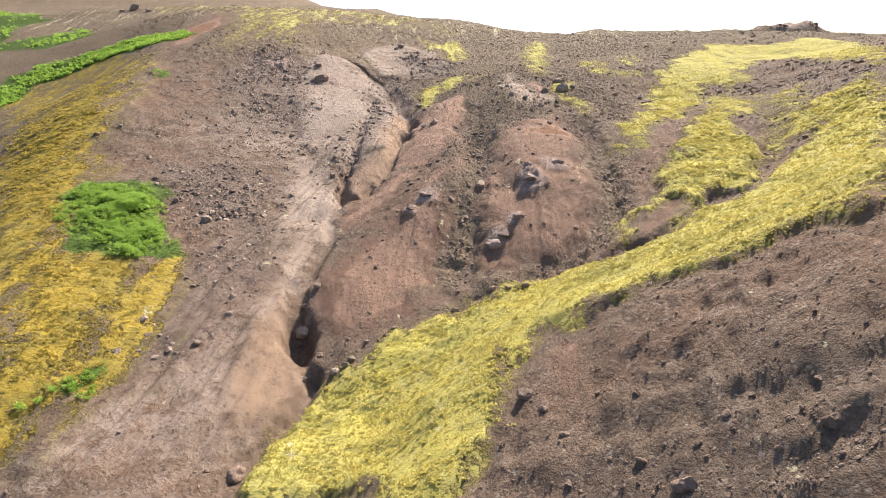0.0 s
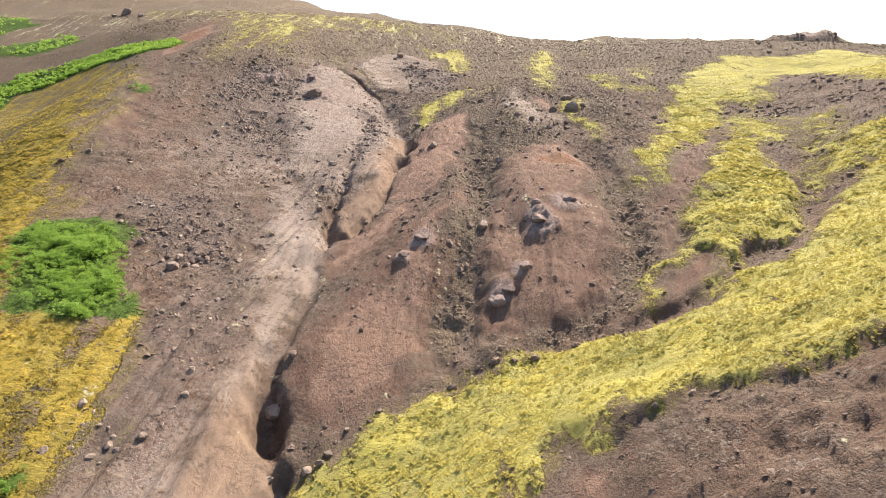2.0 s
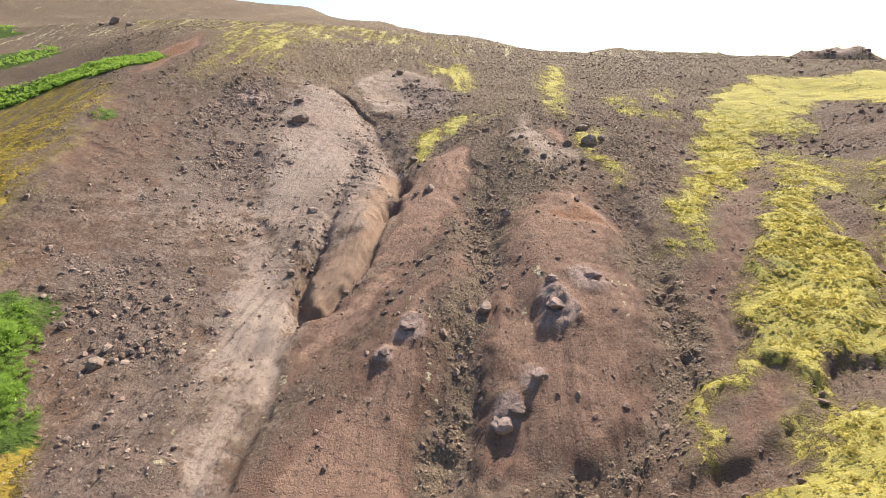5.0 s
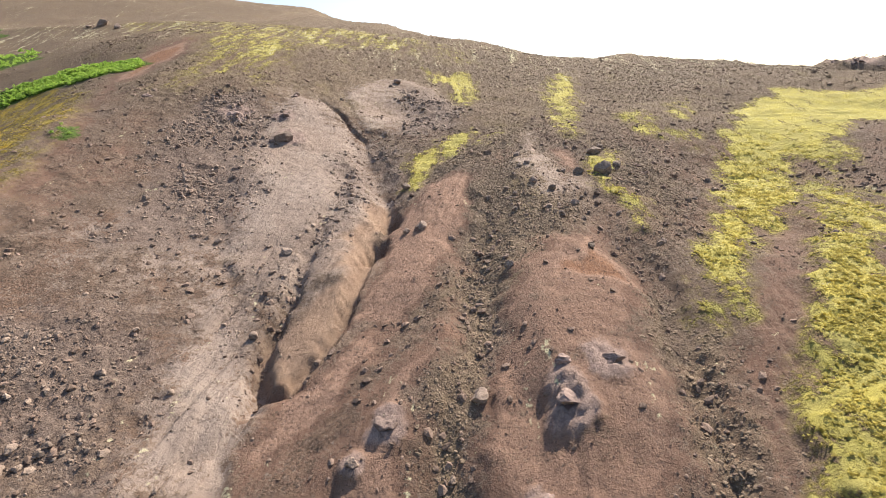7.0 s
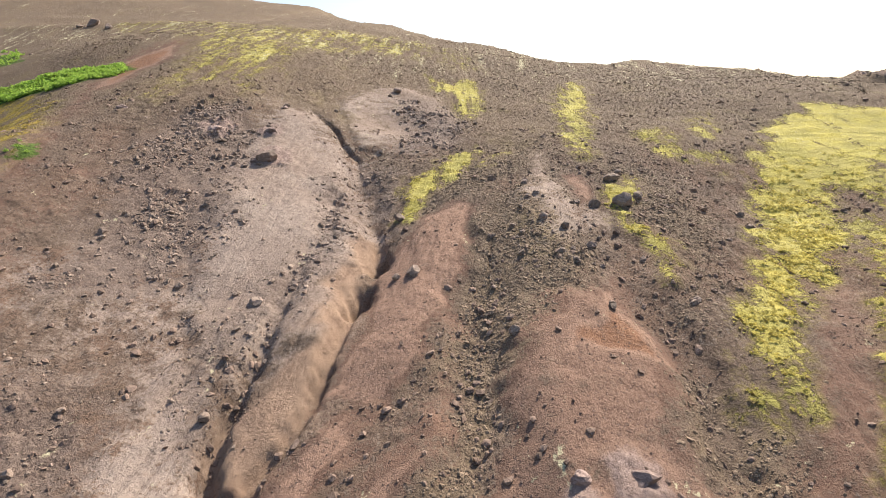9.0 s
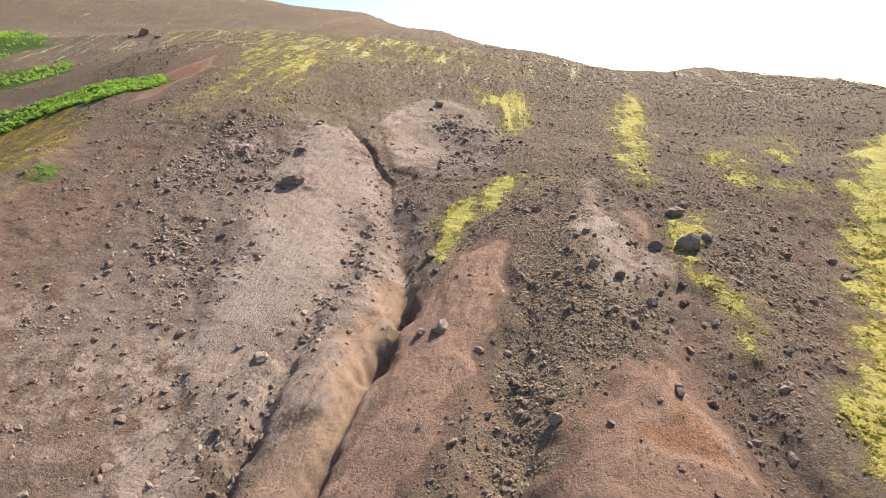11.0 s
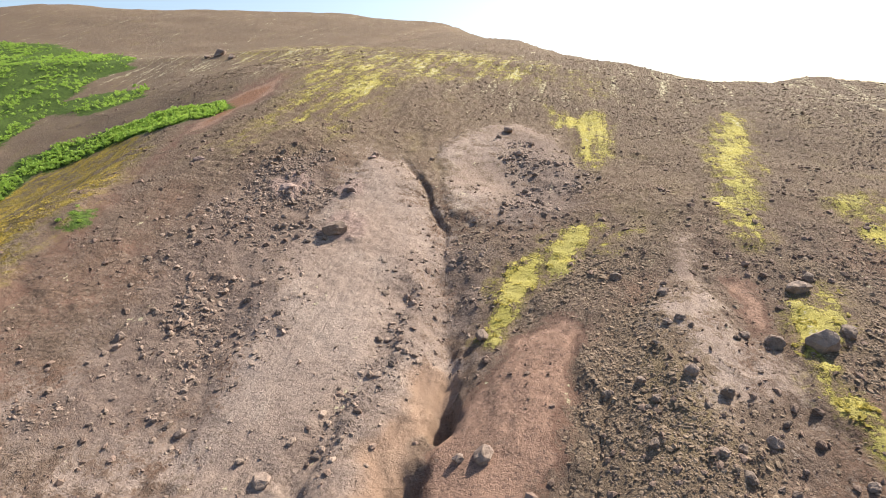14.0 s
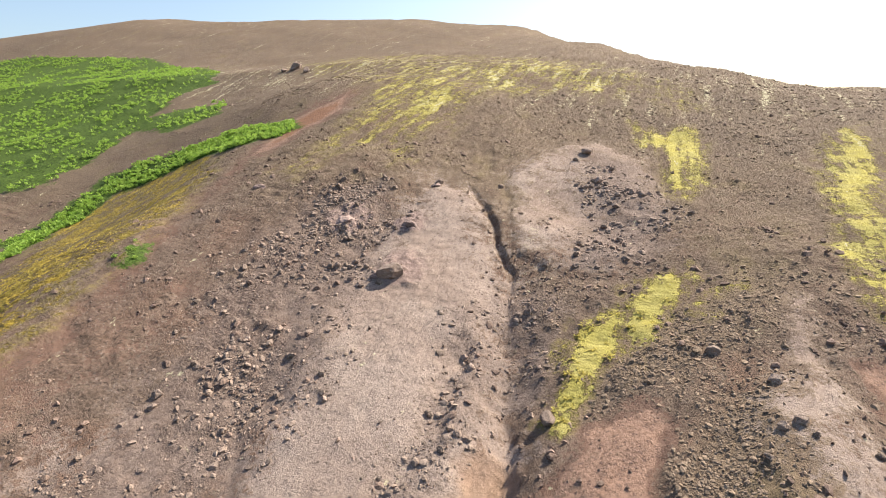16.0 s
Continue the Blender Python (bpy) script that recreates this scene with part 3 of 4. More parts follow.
    'clay_dome': [(-14.2, 71.7), (-11.7, 70.0), (-9.2, 67.7), (-6.1, 61.9), (-4.9, 57.5), (-3.4, 52.6), (-3.1, 49.6), (-3.5, 46.4), (-3.6, 43.6), (-3.9, 41.3), (-3.9, 40.5), (-9.0, 40.2), (-10.7, 42.9), (-12.3, 46.3), (-13.6, 50.8), (-14.8, 56.9), (-14.2, 62.5), (-14.3, 67.0)],
    'clay_dome_b': [(-10.1, 74.6), (-9.2, 82.0), (-5.4, 87.3), (-0.4, 84.1), (2.0, 75.2), (1.4, 69.2), (-0.3, 63.2), (-2.9, 63.1), (-6.0, 65.2), (-8.3, 68.4)],
    'rust_ridge': [(-2.5, 46.0), (-2.0, 49.0), (-0.6, 52.5), (1.7, 54.4), (3.2, 53.4), (2.1, 48.1), (1.6, 43.9), (1.2, 40.9), (-0.2, 39.0), (-0.5, 38.0), (-3.7, 38.1), (-3.5, 39.8), (-2.7, 41.5), (-2.3, 44.0)],
    'rust_point': [(8.8, 45.3), (9.1, 43.3), (9.2, 40.7), (9.9, 39.3), (10.5, 38.3), (4.2, 37.7), (5.5, 39.2), (6.7, 40.9), (7.9, 43.2)],
    'rust_mound': [(2.6, 37.0), (5.3, 43.0), (8.3, 43.3), (9.6, 39.8), (10.4, 37.0), (9.4, 31.2), (9.2, 29.1), (7.4, 26.4), (5.7, 25.3), (2.6, 25.5), (2.0, 25.4), (1.7, 27.6), (1.6, 30.9), (1.5, 33.1)],
    'rust_flank': [(-5.3, 27.2), (-3.4, 29.9), (-0.5, 35.0), (1.9, 41.7), (2.2, 35.4), (1.2, 31.6), (0.6, 29.3), (-0.2, 27.1), (1.1, 25.1), (1.0, 23.4), (-1.4, 22.7), (-2.8, 21.9), (-5.8, 21.7), (-6.3, 24.9)],
    'clay_tongue': [(-8.5, 41.3), (-7.7, 35.8), (-6.4, 34.1), (-6.8, 28.2), (-6.6, 24.7), (-7.1, 22.2), (-7.2, 20.4), (-5.5, 19.2), (-5.9, 17.6), (-6.8, 16.3), (-7.3, 14.5), (-7.4, 13.7), (-13.0, 13.5), (-13.6, 14.5), (-11.8, 17.5), (-11.6, 21.4), (-9.5, 24.9), (-9.8, 31.1), (-10.5, 41.3)],
    'rust_band': [(-30.2, 65.3), (-35.9, 79.2), (-34.7, 85.6), (-32.3, 91.2), (-29.6, 84.2), (-30.7, 76.0), (-31.0, 68.7), (-27.7, 60.2), (-24.5, 52.1), (-23.4, 47.2), (-23.4, 45.8), (-24.6, 46.6), (-25.4, 51.1), (-27.1, 56.9)],
    'heath_mid': [(7.5, 59.8), (5.4, 56.0), (3.2, 53.4), (2.1, 48.1), (1.6, 43.9), (1.2, 40.9), (-0.1, 38.3), (-0.1, 37.9), (4.0, 37.8), (5.5, 39.2), (6.7, 40.9), (8.4, 44.5), (8.1, 45.9), (8.2, 50.5)],
    'heath_up': [(2.6, 70.1), (5.9, 69.9), (9.3, 65.9), (11.4, 60.9), (14.6, 59.8), (16.0, 55.5), (16.5, 52.1), (11.7, 42.0), (11.6, 43.9), (11.7, 48.8), (12.0, 57.8), (8.4, 62.4), (6.7, 58.7), (3.3, 54.8), (0.1, 53.2), (0.2, 58.4), (3.4, 64.4)],
    'clay_ridge': [(7.7, 63.9), (7.7, 57.5), (8.4, 53.9), (9.8, 51.9), (10.3, 49.5), (10.0, 48.3), (7.1, 47.3), (6.6, 48.6), (5.7, 50.2), (4.8, 52.9), (5.7, 56.3), (6.5, 59.6)],
    'rubble_flutes': [(-12.2, 28.2), (-10.1, 31.5), (-8.7, 29.4), (-9.2, 25.0), (-10.0, 21.2), (-11.1, 19.6), (-12.3, 19.4), (-12.0, 22.0)],
    'clay_fan': [(-10.3, 41.9), (-7.4, 39.2), (-6.0, 29.8), (-7.1, 25.5), (-7.4, 22.7), (-7.7, 20.6), (-8.7, 22.1), (-8.3, 26.0), (-7.8, 31.4)],
    'rust_chute_low': [(20.5, 46.7), (17.4, 43.0), (14.4, 39.0), (12.2, 35.8), (11.2, 33.8), (10.4, 31.4), (10.0, 29.0), (10.8, 28.5), (11.8, 30.4), (12.9, 32.5), (15.0, 35.4), (18.4, 41.6)],
    'heath_slope': [(10.7, 36.4), (12.7, 36.9), (11.4, 33.7), (10.7, 31.6), (11.8, 30.3), (11.5, 29.5), (9.7, 29.8), (9.5, 32.2)],
    'clay_collar': [(6.6, 61.6), (7.8, 62.1), (7.6, 57.2), (8.4, 53.7), (9.8, 50.2), (9.3, 48.9), (7.9, 50.1), (6.8, 51.7), (6.3, 54.8), (6.0, 58.0)],
    'rust_hollow': [(8.6, 56.8), (10.2, 57.7), (10.7, 55.3), (9.9, 53.1), (9.1, 53.4), (8.3, 54.3)],
    'rust_bank': [(8.9, 25.1), (10.6, 26.9), (11.6, 27.4), (11.7, 26.2), (10.8, 24.6), (10.3, 24.4), (9.5, 24.2), (8.7, 23.8)],
    'rust_chute': [(20.7, 31.9), (18.5, 30.6), (15.4, 27.3), (14.1, 25.7), (15.3, 25.9), (17.2, 26.9)],
    'rust_near': [(3.1, 16.6), (5.1, 15.9), (4.9, 14.6), (3.8, 14.0), (3.2, 12.2), (2.6, 12.2), (2.7, 13.6)],
}


# rocks: place in plan and width
LAVA_ROCKS = [(3.9, 56.8, 0.82), (5.9, 54.8, 0.72), (6.4, 52.7, 0.57), (5.8, 52.4, 0.51), (6.7, 52.2, 0.30), (5.3, 51.1, 0.39), (6.3, 49.4, 0.77), (4.6, 49.1, 0.58), (3.5, 48.7, 0.53), (5.1, 48.2, 0.52), (4.8, 47.9, 0.38), (7.4, 48.7, 0.69), (6.7, 48.1, 0.34), (4.9, 46.3, 0.47), (4.8, 47.1, 0.25), (6.8, 46.1, 0.53), (7.4, 46.4, 0.46), (7.4, 45.4, 0.66), (8.4, 46.8, 0.65), (9.0, 47.9, 0.40), (9.1, 46.3, 0.33), (8.6, 45.3, 0.39), (8.2, 45.3, 0.36), (11.8, 56.5, 1.38), (12.5, 57.9, 0.75), (9.8, 52.2, 0.96), (11.4, 52.0, 1.74), (12.5, 53.1, 0.97), (8.8, 52.8, 0.54), (8.4, 52.3, 0.39), (8.8, 50.4, 0.22), (3.4, 44.3, 0.36)]
LAVA_ROCKS_MORE = [(4.0, 40.1, 0.61), (8.2, 41.8, 0.49), (11.9, 42.4, 0.50), (10.7, 46.0, 0.45), (11.7, 42.2, 0.45), (19.0, 53.7, 0.62), (18.7, 52.0, 0.52), (16.2, 49.0, 0.42), (8.1, 41.4, 0.50)]
PALE_ROCKS = [(-5.8, 54.7, 0.64), (-6.4, 55.5, 0.42), (-6.3, 53.9, 0.34), (-5.0, 81.6, 1.30), (-3.3, 76.2, 1.07), (-2.8, 63.5, 0.59), (-0.2, 64.6, 0.60), (-1.6, 63.6, 0.44), (-13.8, 70.1, 0.81), (-9.9, 72.7, 0.56), (-4.3, 59.1, 0.66), (-1.8, 52.3, 0.89), (-1.6, 72.6, 0.80), (-0.8, 67.8, 0.63), (-0.1, 74.3, 0.65), (-7.6, 43.6, 0.80), (-8.8, 44.2, 0.46), (-6.4, 45.2, 0.42), (-6.8, 42.7, 0.34), (-11.9, 45.0, 0.58), (-12.5, 45.1, 0.50), (-13.1, 45.1, 0.41), (-10.7, 50.5, 0.49), (-12.9, 50.3, 0.44), (-13.3, 49.6, 0.38), (-10.9, 48.9, 0.26), (-17.5, 48.2, 0.66), (-17.4, 47.3, 0.36), (-11.6, 45.9, 0.23), (-9.1, 45.5, 0.20), (-10.6, 42.7, 0.28), (-22.6, 63.1, 0.38)]
PALE_ROCKS_MORE = [(-11.9, 58.6, 1.7), (-1.3, 45.6, 0.6), (-0.5, 45.5, 0.95), (-27.9, 68.5, 0.63), (-17.2, 47.7, 0.47), (-56.0, 110.1, 2.92), (-52.3, 108.0, 1.76), (-58.2, 110.0, 1.47), (-7.4, 37.3, 0.64), (2.3, 32.5, 0.88), (-12.2, 36.8, 0.44), (-12.2, 34.2, 0.48), (-1.8, 29.9, 0.57), (1.3, 30.0, 0.43), (-13.1, 30.6, 0.54), (-12.5, 30.0, 0.42), (-12.0, 30.8, 0.40), (-8.0, 29.8, 0.25), (-6.0, 24.3, 0.50), (-6.5, 23.7, 0.53), (-6.4, 22.6, 0.95), (-3.4, 21.2, 0.32), (-2.6, 21.5, 0.28), (-3.9, 20.3, 0.38), (-4.1, 19.9, 0.41), (-4.5, 19.7, 0.52), (-5.8, 19.7, 0.41), (-13.0, 29.6, 1.04), (-15.4, 31.5, 0.58), (-23.3, 41.2, 0.45), (-9.9, 20.0, 0.40)]
LEDGE_ROCKS = [(-17.3, 62.7, 1.72), (-13.4, 63.9, 1.27), (-12.8, 58.6, 0.93), (-13.8, 69.7, 0.81), (-25.5, 64.6, 1.13), (5.2, 31.6, 1.20), (7.0, 33.3, 0.91), (-0.9, 31.2, 0.79), (4.0, 28.5, 0.63), (3.1, 27.5, 0.71), (2.6, 27.0, 0.91), (5.3, 33.4, 0.66), (-3.0, 43.6, 0.66), (-2.6, 47.3, 0.55)]
NEAR_ROCKS = [(4.6, 9.0, 0.91), (7.0, 8.7, 0.61), (4.1, 10.1, 0.41), (2.2, 13.8, 0.88), (5.8, 10.1, 0.42), (2.6, 10.4, 0.38), (6.1, 8.8, 0.33), (7.4, 9.8, 0.31), (4.6, 12.0, 0.36), (1.3, 12.4, 0.22), (2.8, 11.8, 0.47), (2.5, 13.0, 0.45), (3.9, 12.8, 0.32), (5.5, 12.6, 0.28), (7.4, 11.8, 0.29), (8.2, 11.3, 0.23), (8.2, 9.6, 0.24), (6.4, 10.3, 0.28), (5.1, 9.8, 0.35), (6.8, 9.3, 0.28), (-6.9, 15.0, 1.13), (7.4, 22.6, 0.37), (6.2, 23.5, 0.60), (5.1, 23.2, 0.51), (9.6, 22.3, 0.35), (3.6, 23.4, 0.54), (2.1, 23.6, 0.62), (1.0, 25.2, 0.33), (0.4, 23.0, 0.51), (2.8, 23.5, 0.39)]

# ---- noise ----
def chance_at(ix, iy, seed):
    h = (ix.astype(np.int64) * 374761393 + iy.astype(np.int64) * 668265263 + seed * 1274126177) & 0xFFFFFFFF
    h = ((h ^ (h >> 13)) * 1274126177) & 0xFFFFFFFF
    h = ((h ^ (h >> 16)) * 2246822519) & 0xFFFFFFFF
    return ((h ^ (h >> 15)) & 0xFFFFFF) / float(0xFFFFFF)


def wave(x, y, seed=0):
    ix, iy = np.floor(x), np.floor(y)
    fx, fy = x - ix, y - iy
    fx, fy = fx * fx * fx * (fx * (fx * 6 - 15) + 10), fy * fy * fy * (fy * (fy * 6 - 15) + 10)
    a, b = chance_at(ix, iy, seed), chance_at(ix + 1, iy, seed)
    c, d = chance_at(ix, iy + 1, seed), chance_at(ix + 1, iy + 1, seed)
    return (a + (b - a) * fx) * (1 - fy) + (c + (d - c) * fx) * fy - 0.5


def fractal(x, y, octaves=4, seed=0, gain=0.5):
    total, size = 0.0, 1.0
    for k in range(octaves):
        total = total + size * wave(x + 17.3 * k, y - 9.1 * k, seed + k)
        x, y, size = x * 2.03, y * 2.03, size * gain
    return total


def lumps(x, y, seed=0):
    """Rounded clods, one for each square metre cell: 0 between them, up to 1 on top."""
    ix, iy = np.floor(x), np.floor(y)
    best = np.zeros(np.shape(x))
    for dx in (-1, 0, 1):
        for dy in (-1, 0, 1):
            jx, jy = ix + dx, iy + dy
            pick = chance_at(jx, jy, seed + 2)
            r = np.where(pick < 0.5, 0.0, 0.1 + 1.1 * (pick - 0.5))
            d2 = (x - jx - chance_at(jx, jy, seed)) ** 2 + (y - jy - chance_at(jx, jy, seed + 1)) ** 2
            best = np.maximum(best, np.sqrt(np.maximum(r * r - d2, 0)))
    return best


# ---- the surface ----
def inside(points, x, y, reach=None):
    """Signed distance to an outline, positive inside; -1000 farther out than reach."""
    p = np.array(points)
    if reach is not None:
        close = (x > p[:, 0].min() - reach) & (x < p[:, 0].max() + reach) & (y > p[:, 1].min() - reach) & (y < p[:, 1].max() + reach)
        d = np.full(x.shape, -1000.0)
        d[close] = inside(points, x[close], y[close])
        return d
    q = np.roll(p, -1, axis=0)
    near, odd = np.full(x.shape, 1e9), np.zeros(x.shape, bool)
    for (ax, ay), (bx, by) in zip(p, q):
        dx, dy = bx - ax, by - ay
        s = np.clip(((x - ax) * dx + (y - ay) * dy) / (dx * dx + dy * dy + 1e-9), 0, 1)
        near = np.minimum(near, np.hypot(x - ax - s * dx, y - ay - s * dy))
        odd ^= ((ay > y) != (by > y)) & (x < (bx - ax) * (y - ay) / (by - ay + 1e-12) + ax)
    return np.where(odd, near, -near)


def carve(course, x, y):
    """How deep a water course cuts: a steep slot in a wider trough."""
    deep = np.zeros(x.shape)
    p = np.array(course)
    close = (x > p[:, 0].min() - 4) & (x < p[:, 0].max() + 4) & (y > p[:, 1].min() - 4) & (y < p[:, 1].max() + 4)
    if not close.all():
        if close.any():
            deep[close] = carve(course, x[close], y[close])
        return deep
    for (ax, ay, da, wa), (bx, by, db, wb) in zip(course, course[1:]):
        dx, dy = bx - ax, by - ay
        s = np.clip(((x - ax) * dx + (y - ay) * dy) / (dx * dx + dy * dy + 1e-9), 0, 1)
        d = np.hypot(x - ax - s * dx, y - ay - s * dy)
        w, h = wa + (wb - wa) * s, da + (db - da) * s
        deep = np.maximum(deep, h * (0.85 / (1 + (d / w) ** 6) + 0.15 * np.exp(-(d / (3 * w)) ** 2)))
    return deep


def beside(courses, x, y, reach):
    """1 on a water course, falling to 0 with the distance from it."""
    near = np.full(np.shape(x), 99.0)
    for course in courses:
        for (ax, ay, _, _), (bx, by, _, _) in zip(course, course[1:]):
            dx, dy = bx - ax, by - ay
            s = np.clip(((x - ax) * dx + (y - ay) * dy) / (dx * dx + dy * dy + 1e-9), 0, 1)
            near = np.minimum(near, np.hypot(x - ax - s * dx, y - ay - s * dy))
    return np.exp(-(near / reach) ** 2)


# amount of cover, softness of its edge in metres, height of its step in metres
LOOK = {"moss": (1.0, 0.6, 0.14), "green": (1.0, 0.8, 0.05), "clay": (1.0, 1.2, 0.0), "rust": (0.9, 0.9, 0.0), "heath": (0.8, 1.5, 0.0), "sand": (0.9, 0.6, 0.3), "rubble": (1.0, 1.6, 0.0)}
LOOK_OF = {
    "moss_spur": (1.0, 0.9, 0.26), "moss_gully_b": (0.7, 0.8, 0.05), "rust_tongue": (0.42, 2.0, 0.0), "rubble_flutes": (0.9, 1.2, 0.0), "clay_fan": (0.85, 0.9, 0.05), "rust_apron": (0.8, 1.0, 0.05), "heath_drain": (0.85, 0.6, 0.0), "heath_valley": (0.8, 0.8, 0.0), "moss_right_low": (0.86, 0.9, 0.25), "moss_brow": (0.46, 3.0, 0.02), "moss_brow_top": (0.33, 2.5, 0.0), "clay_ridge": (0.62, 1.2, 0.15), "moss_strip_b": (0.72, 1.5, 0.08), "moss_gully": (0.85, 0.9, 0.1), "clay_strip": (0.85, 1.4, 0.1), "rust_slope": (0.42, 2.5, 0.0), "moss_fringe": (0.8, 0.8, 0.1), "moss_fringe_low": (0.6, 1.5, 0.08), "moss_saddle": (0.62, 1.8, 0.1), "moss_right_lobe": (0.95, 1.4, 0.14),
    "moss_left": (1.0, 2.6, 0.12), "moss_left_high": (0.7, 3.0, 0.05), "moss_right_high": (0.95, 1.5, 0.12), "moss_right_far": (0.8, 1.5, 0.15),
    "moss_patch_a": (0.75, 1.8, 0.05), "moss_patch_b": (0.7, 1.5, 0.05), "moss_strip_a": (0.85, 1.6, 0.1), "moss_boulders": (0.75, 1.0, 0.08),
    "clay_dome": (1.0, 3.2, 0.42), "clay_skirt": (0.48, 3.0, 0.0), "sand_pit": (0.85, 1.3, 0.1), "clay_dome_b": (0.64, 1.6, 0.6), "rust_point": (1.0, 1.2, 0.1), "rust_ridge": (0.8, 0.6, 0.2), "rust_mound": (0.745, 1.2, 0.5),
    "rust_flank": (0.765, 1.2, 0.3), "clay_tongue": (0.62, 2.5, 0.2), "rust_hollow": (0.8, 0.6, 0.0), "rust_band": (1.0, 1.8, 0.0), "rust_near": (0.75, 0.8, 0.0), "rust_chute": (0.72, 1.0, 0.0), "rust_chute_low": (0.67, 1.0, -0.1), "rust_bank": (0.67, 0.6, 0.0),
    "clay_collar": (0.6, 0.7, 0.25), "heath_up": (0.75, 2.0, 0.0)}


# jutting bedrock: place, reach and height
CRAGS = [(5.2, 31.3, 0.72, 0.3), (5.1, 32.4, 0.5, 0.16), (6.8, 33.2, 0.7, 0.18), (-0.9, 31.1, 0.55, 0.24), (-1.8, 29.9, 0.35, 0.3), (2.7, 27.4, 0.5, 0.18), (3.7, 28.5, 0.4, 0.2),
         (-17.2, 63.0, 1.2, 0.3), (-11.9, 59.6, 1.2, 0.22), (-13.4, 64.3, 0.8, 0.2)]
SPUR_FACE = [(-3, 11), (0, 13.5), (2.5, 15), (4.5, 16.3), (6.5, 16.3), (9, 15.5), (12, 16), (30, 18), (30, -4), (0, -4)]


def survey(x, y):
    """Height and covers of the slope at the places x, y."""
    x, y = np.asarray(x, float), np.asarray(y, float)
    z = slope_height(x, y) + landforms(x, y)
    wx, wy = x + 1.1 * fractal(x / 2.2, y / 2.2, 4, 11), y + 1.1 * fractal(x / 2.2, y / 2.2, 4, 23)
    cover = {k: np.zeros(x.shape) for k in LOOK}
    cover["gold"] = np.zeros(x.shape)
    cover["lichen"] = 0.33 * np.clip((y - 78) / 25, 0, 1) * np.clip((140 - y) / 20, 0.45, 1)
    step, pillow, strip = np.zeros(x.shape), np.zeros(x.shape), np.zeros(x.shape)
    for name, outline in OUTLINES.items():
        kind = name.split("_")[0]
        amount, soft, rise = LOOK_OF.get(name, LOOK[kind])
        d = inside(outline, wx, wy, soft + 0.5)
        share = amount * np.clip(0.5 + d / (2 * soft), 0, 1)
        if "moss_left" in name:
            share = share * (1 - 0.42 * np.clip((y - 36) / 10, 0, 1))
        cover[kind] = np.maximum(cover[kind], share)
        if name in ("heath_drain", "heath_valley"):
            strip = np.maximum(strip, share)
        if "moss_left" in name:
            cover["gold"] = np.maximum(cover["gold"], np.clip(2 + d / 2, 0, 1))
        if kind in ("moss", "green"):
            step = np.maximum(step, rise * np.clip(0.5 + d / 0.5, 0, 1))
        else:
            pillow = np.maximum(pillow, rise * (1 - np.exp(-np.maximum(d, 0) / 1.3)))
    cover["heath"] = np.maximum(cover["heath"], 0.7 * np.clip((y - 52) / 20, 0, 1))
    cover["rust"] = cover["rust"] * (1 - 0.9 * strip)
    for k in ("clay", "rust", "heath", "sand", "rubble"):
        cover[k] = cover[k] * (1 - 0.9 * np.clip(cover["moss"] * 1.5 - 0.4, 0, 1))
    bare = np.clip(1 - cover["moss"] - cover["clay"] - cover["rust"] - cover["sand"], 0, 1)
    smooth = np.clip(np.maximum(np.maximum(cover["clay"], cover["rust"]), cover["sand"]), 0, 1) * (1 - 0.5 * cover["rubble"])
    shag = np.clip(cover["moss"] * 1.6 - 0.4, 0, 1)
    z = z + step + pillow - 0.15 * smooth
    z = z + 0.4 * fractal(x / 9, y / 9, 2, 41) * np.clip(y / 60, 0.4, 1.5) * (1 - 0.6 * smooth) + (0.16 - 0.1 * smooth) * fractal(x / 2.3, y / 2.3, 3, 51)
    z = z + bare * ((0.20 * lumps(x / 0.8, y / 0.8, 61) + 0.13 * lumps(x / 0.43, y / 0.43, 65)) * np.clip(0.55 + 2.5 * fractal(x / 3, y / 3, 3, 64), 0.1, 1.4) + 0.12 * fractal(x / 0.7, y / 1.1, 4, 71, 0.6))
    z = z + smooth * (0.05 * fractal(x / 0.6, y / 4.5, 4, 81, 0.6) + 0.06 * fractal(x / 0.55, y / 0.55, 3, 85, 0.65))
    z = z + cover["rubble"] * (0.09 * fractal(x / 0.8, y / 0.8, 4, 231, 0.65) + 0.12 * lumps(x / 0.7, y / 0.7, 235))
    z = z + shag * (0.09 * lumps(x / 1.1, y / 0.6, 91) + 0.12 * fractal(x / 1.3, y / 0.75, 4, 95, 0.6))
    lean = x - 0.16 * y + 0.5 * fractal(x / 3, y / 6, 2, 191)
    thread = np.clip(1 - 7 * np.abs(wave(lean / 0.75, y / 9, 195)), 0, 1) + 0.7 * np.clip(1 - 7 * np.abs(wave(lean / 0.38, y / 6, 197)), 0, 1)
    z = z - 0.11 * thread * (1 - shag) * (1 - 0.35 * smooth) * np.clip(0.35 + 2.2 * fractal(x / 7, y / 7, 2, 199), 0, 1) * np.clip((75 - y) / 20, 0, 1)
    flute = np.clip(np.maximum(inside(OUTLINES["clay_tongue"], x, y, 3.0), inside(OUTLINES["rubble_flutes"], x, y, 3.0)) / 2 + 0.5, 0, 1) * (1 - shag)
    run = x - 0.22 * y + 0.35 * fractal(x / 2, y / 4, 2, 251)
    z = z - flute * (0.2 * np.clip(1 - 5 * np.abs(wave(run / 0.9, y / 7, 253)), 0, 1) + 0.10 * np.clip(1 - 5 * np.abs(wave(run / 0.45, y / 5, 257)), 0, 1))
    crag = np.clip(inside(SPUR_FACE, x, y, 3.0) / 1.5, 0, 1) * bare
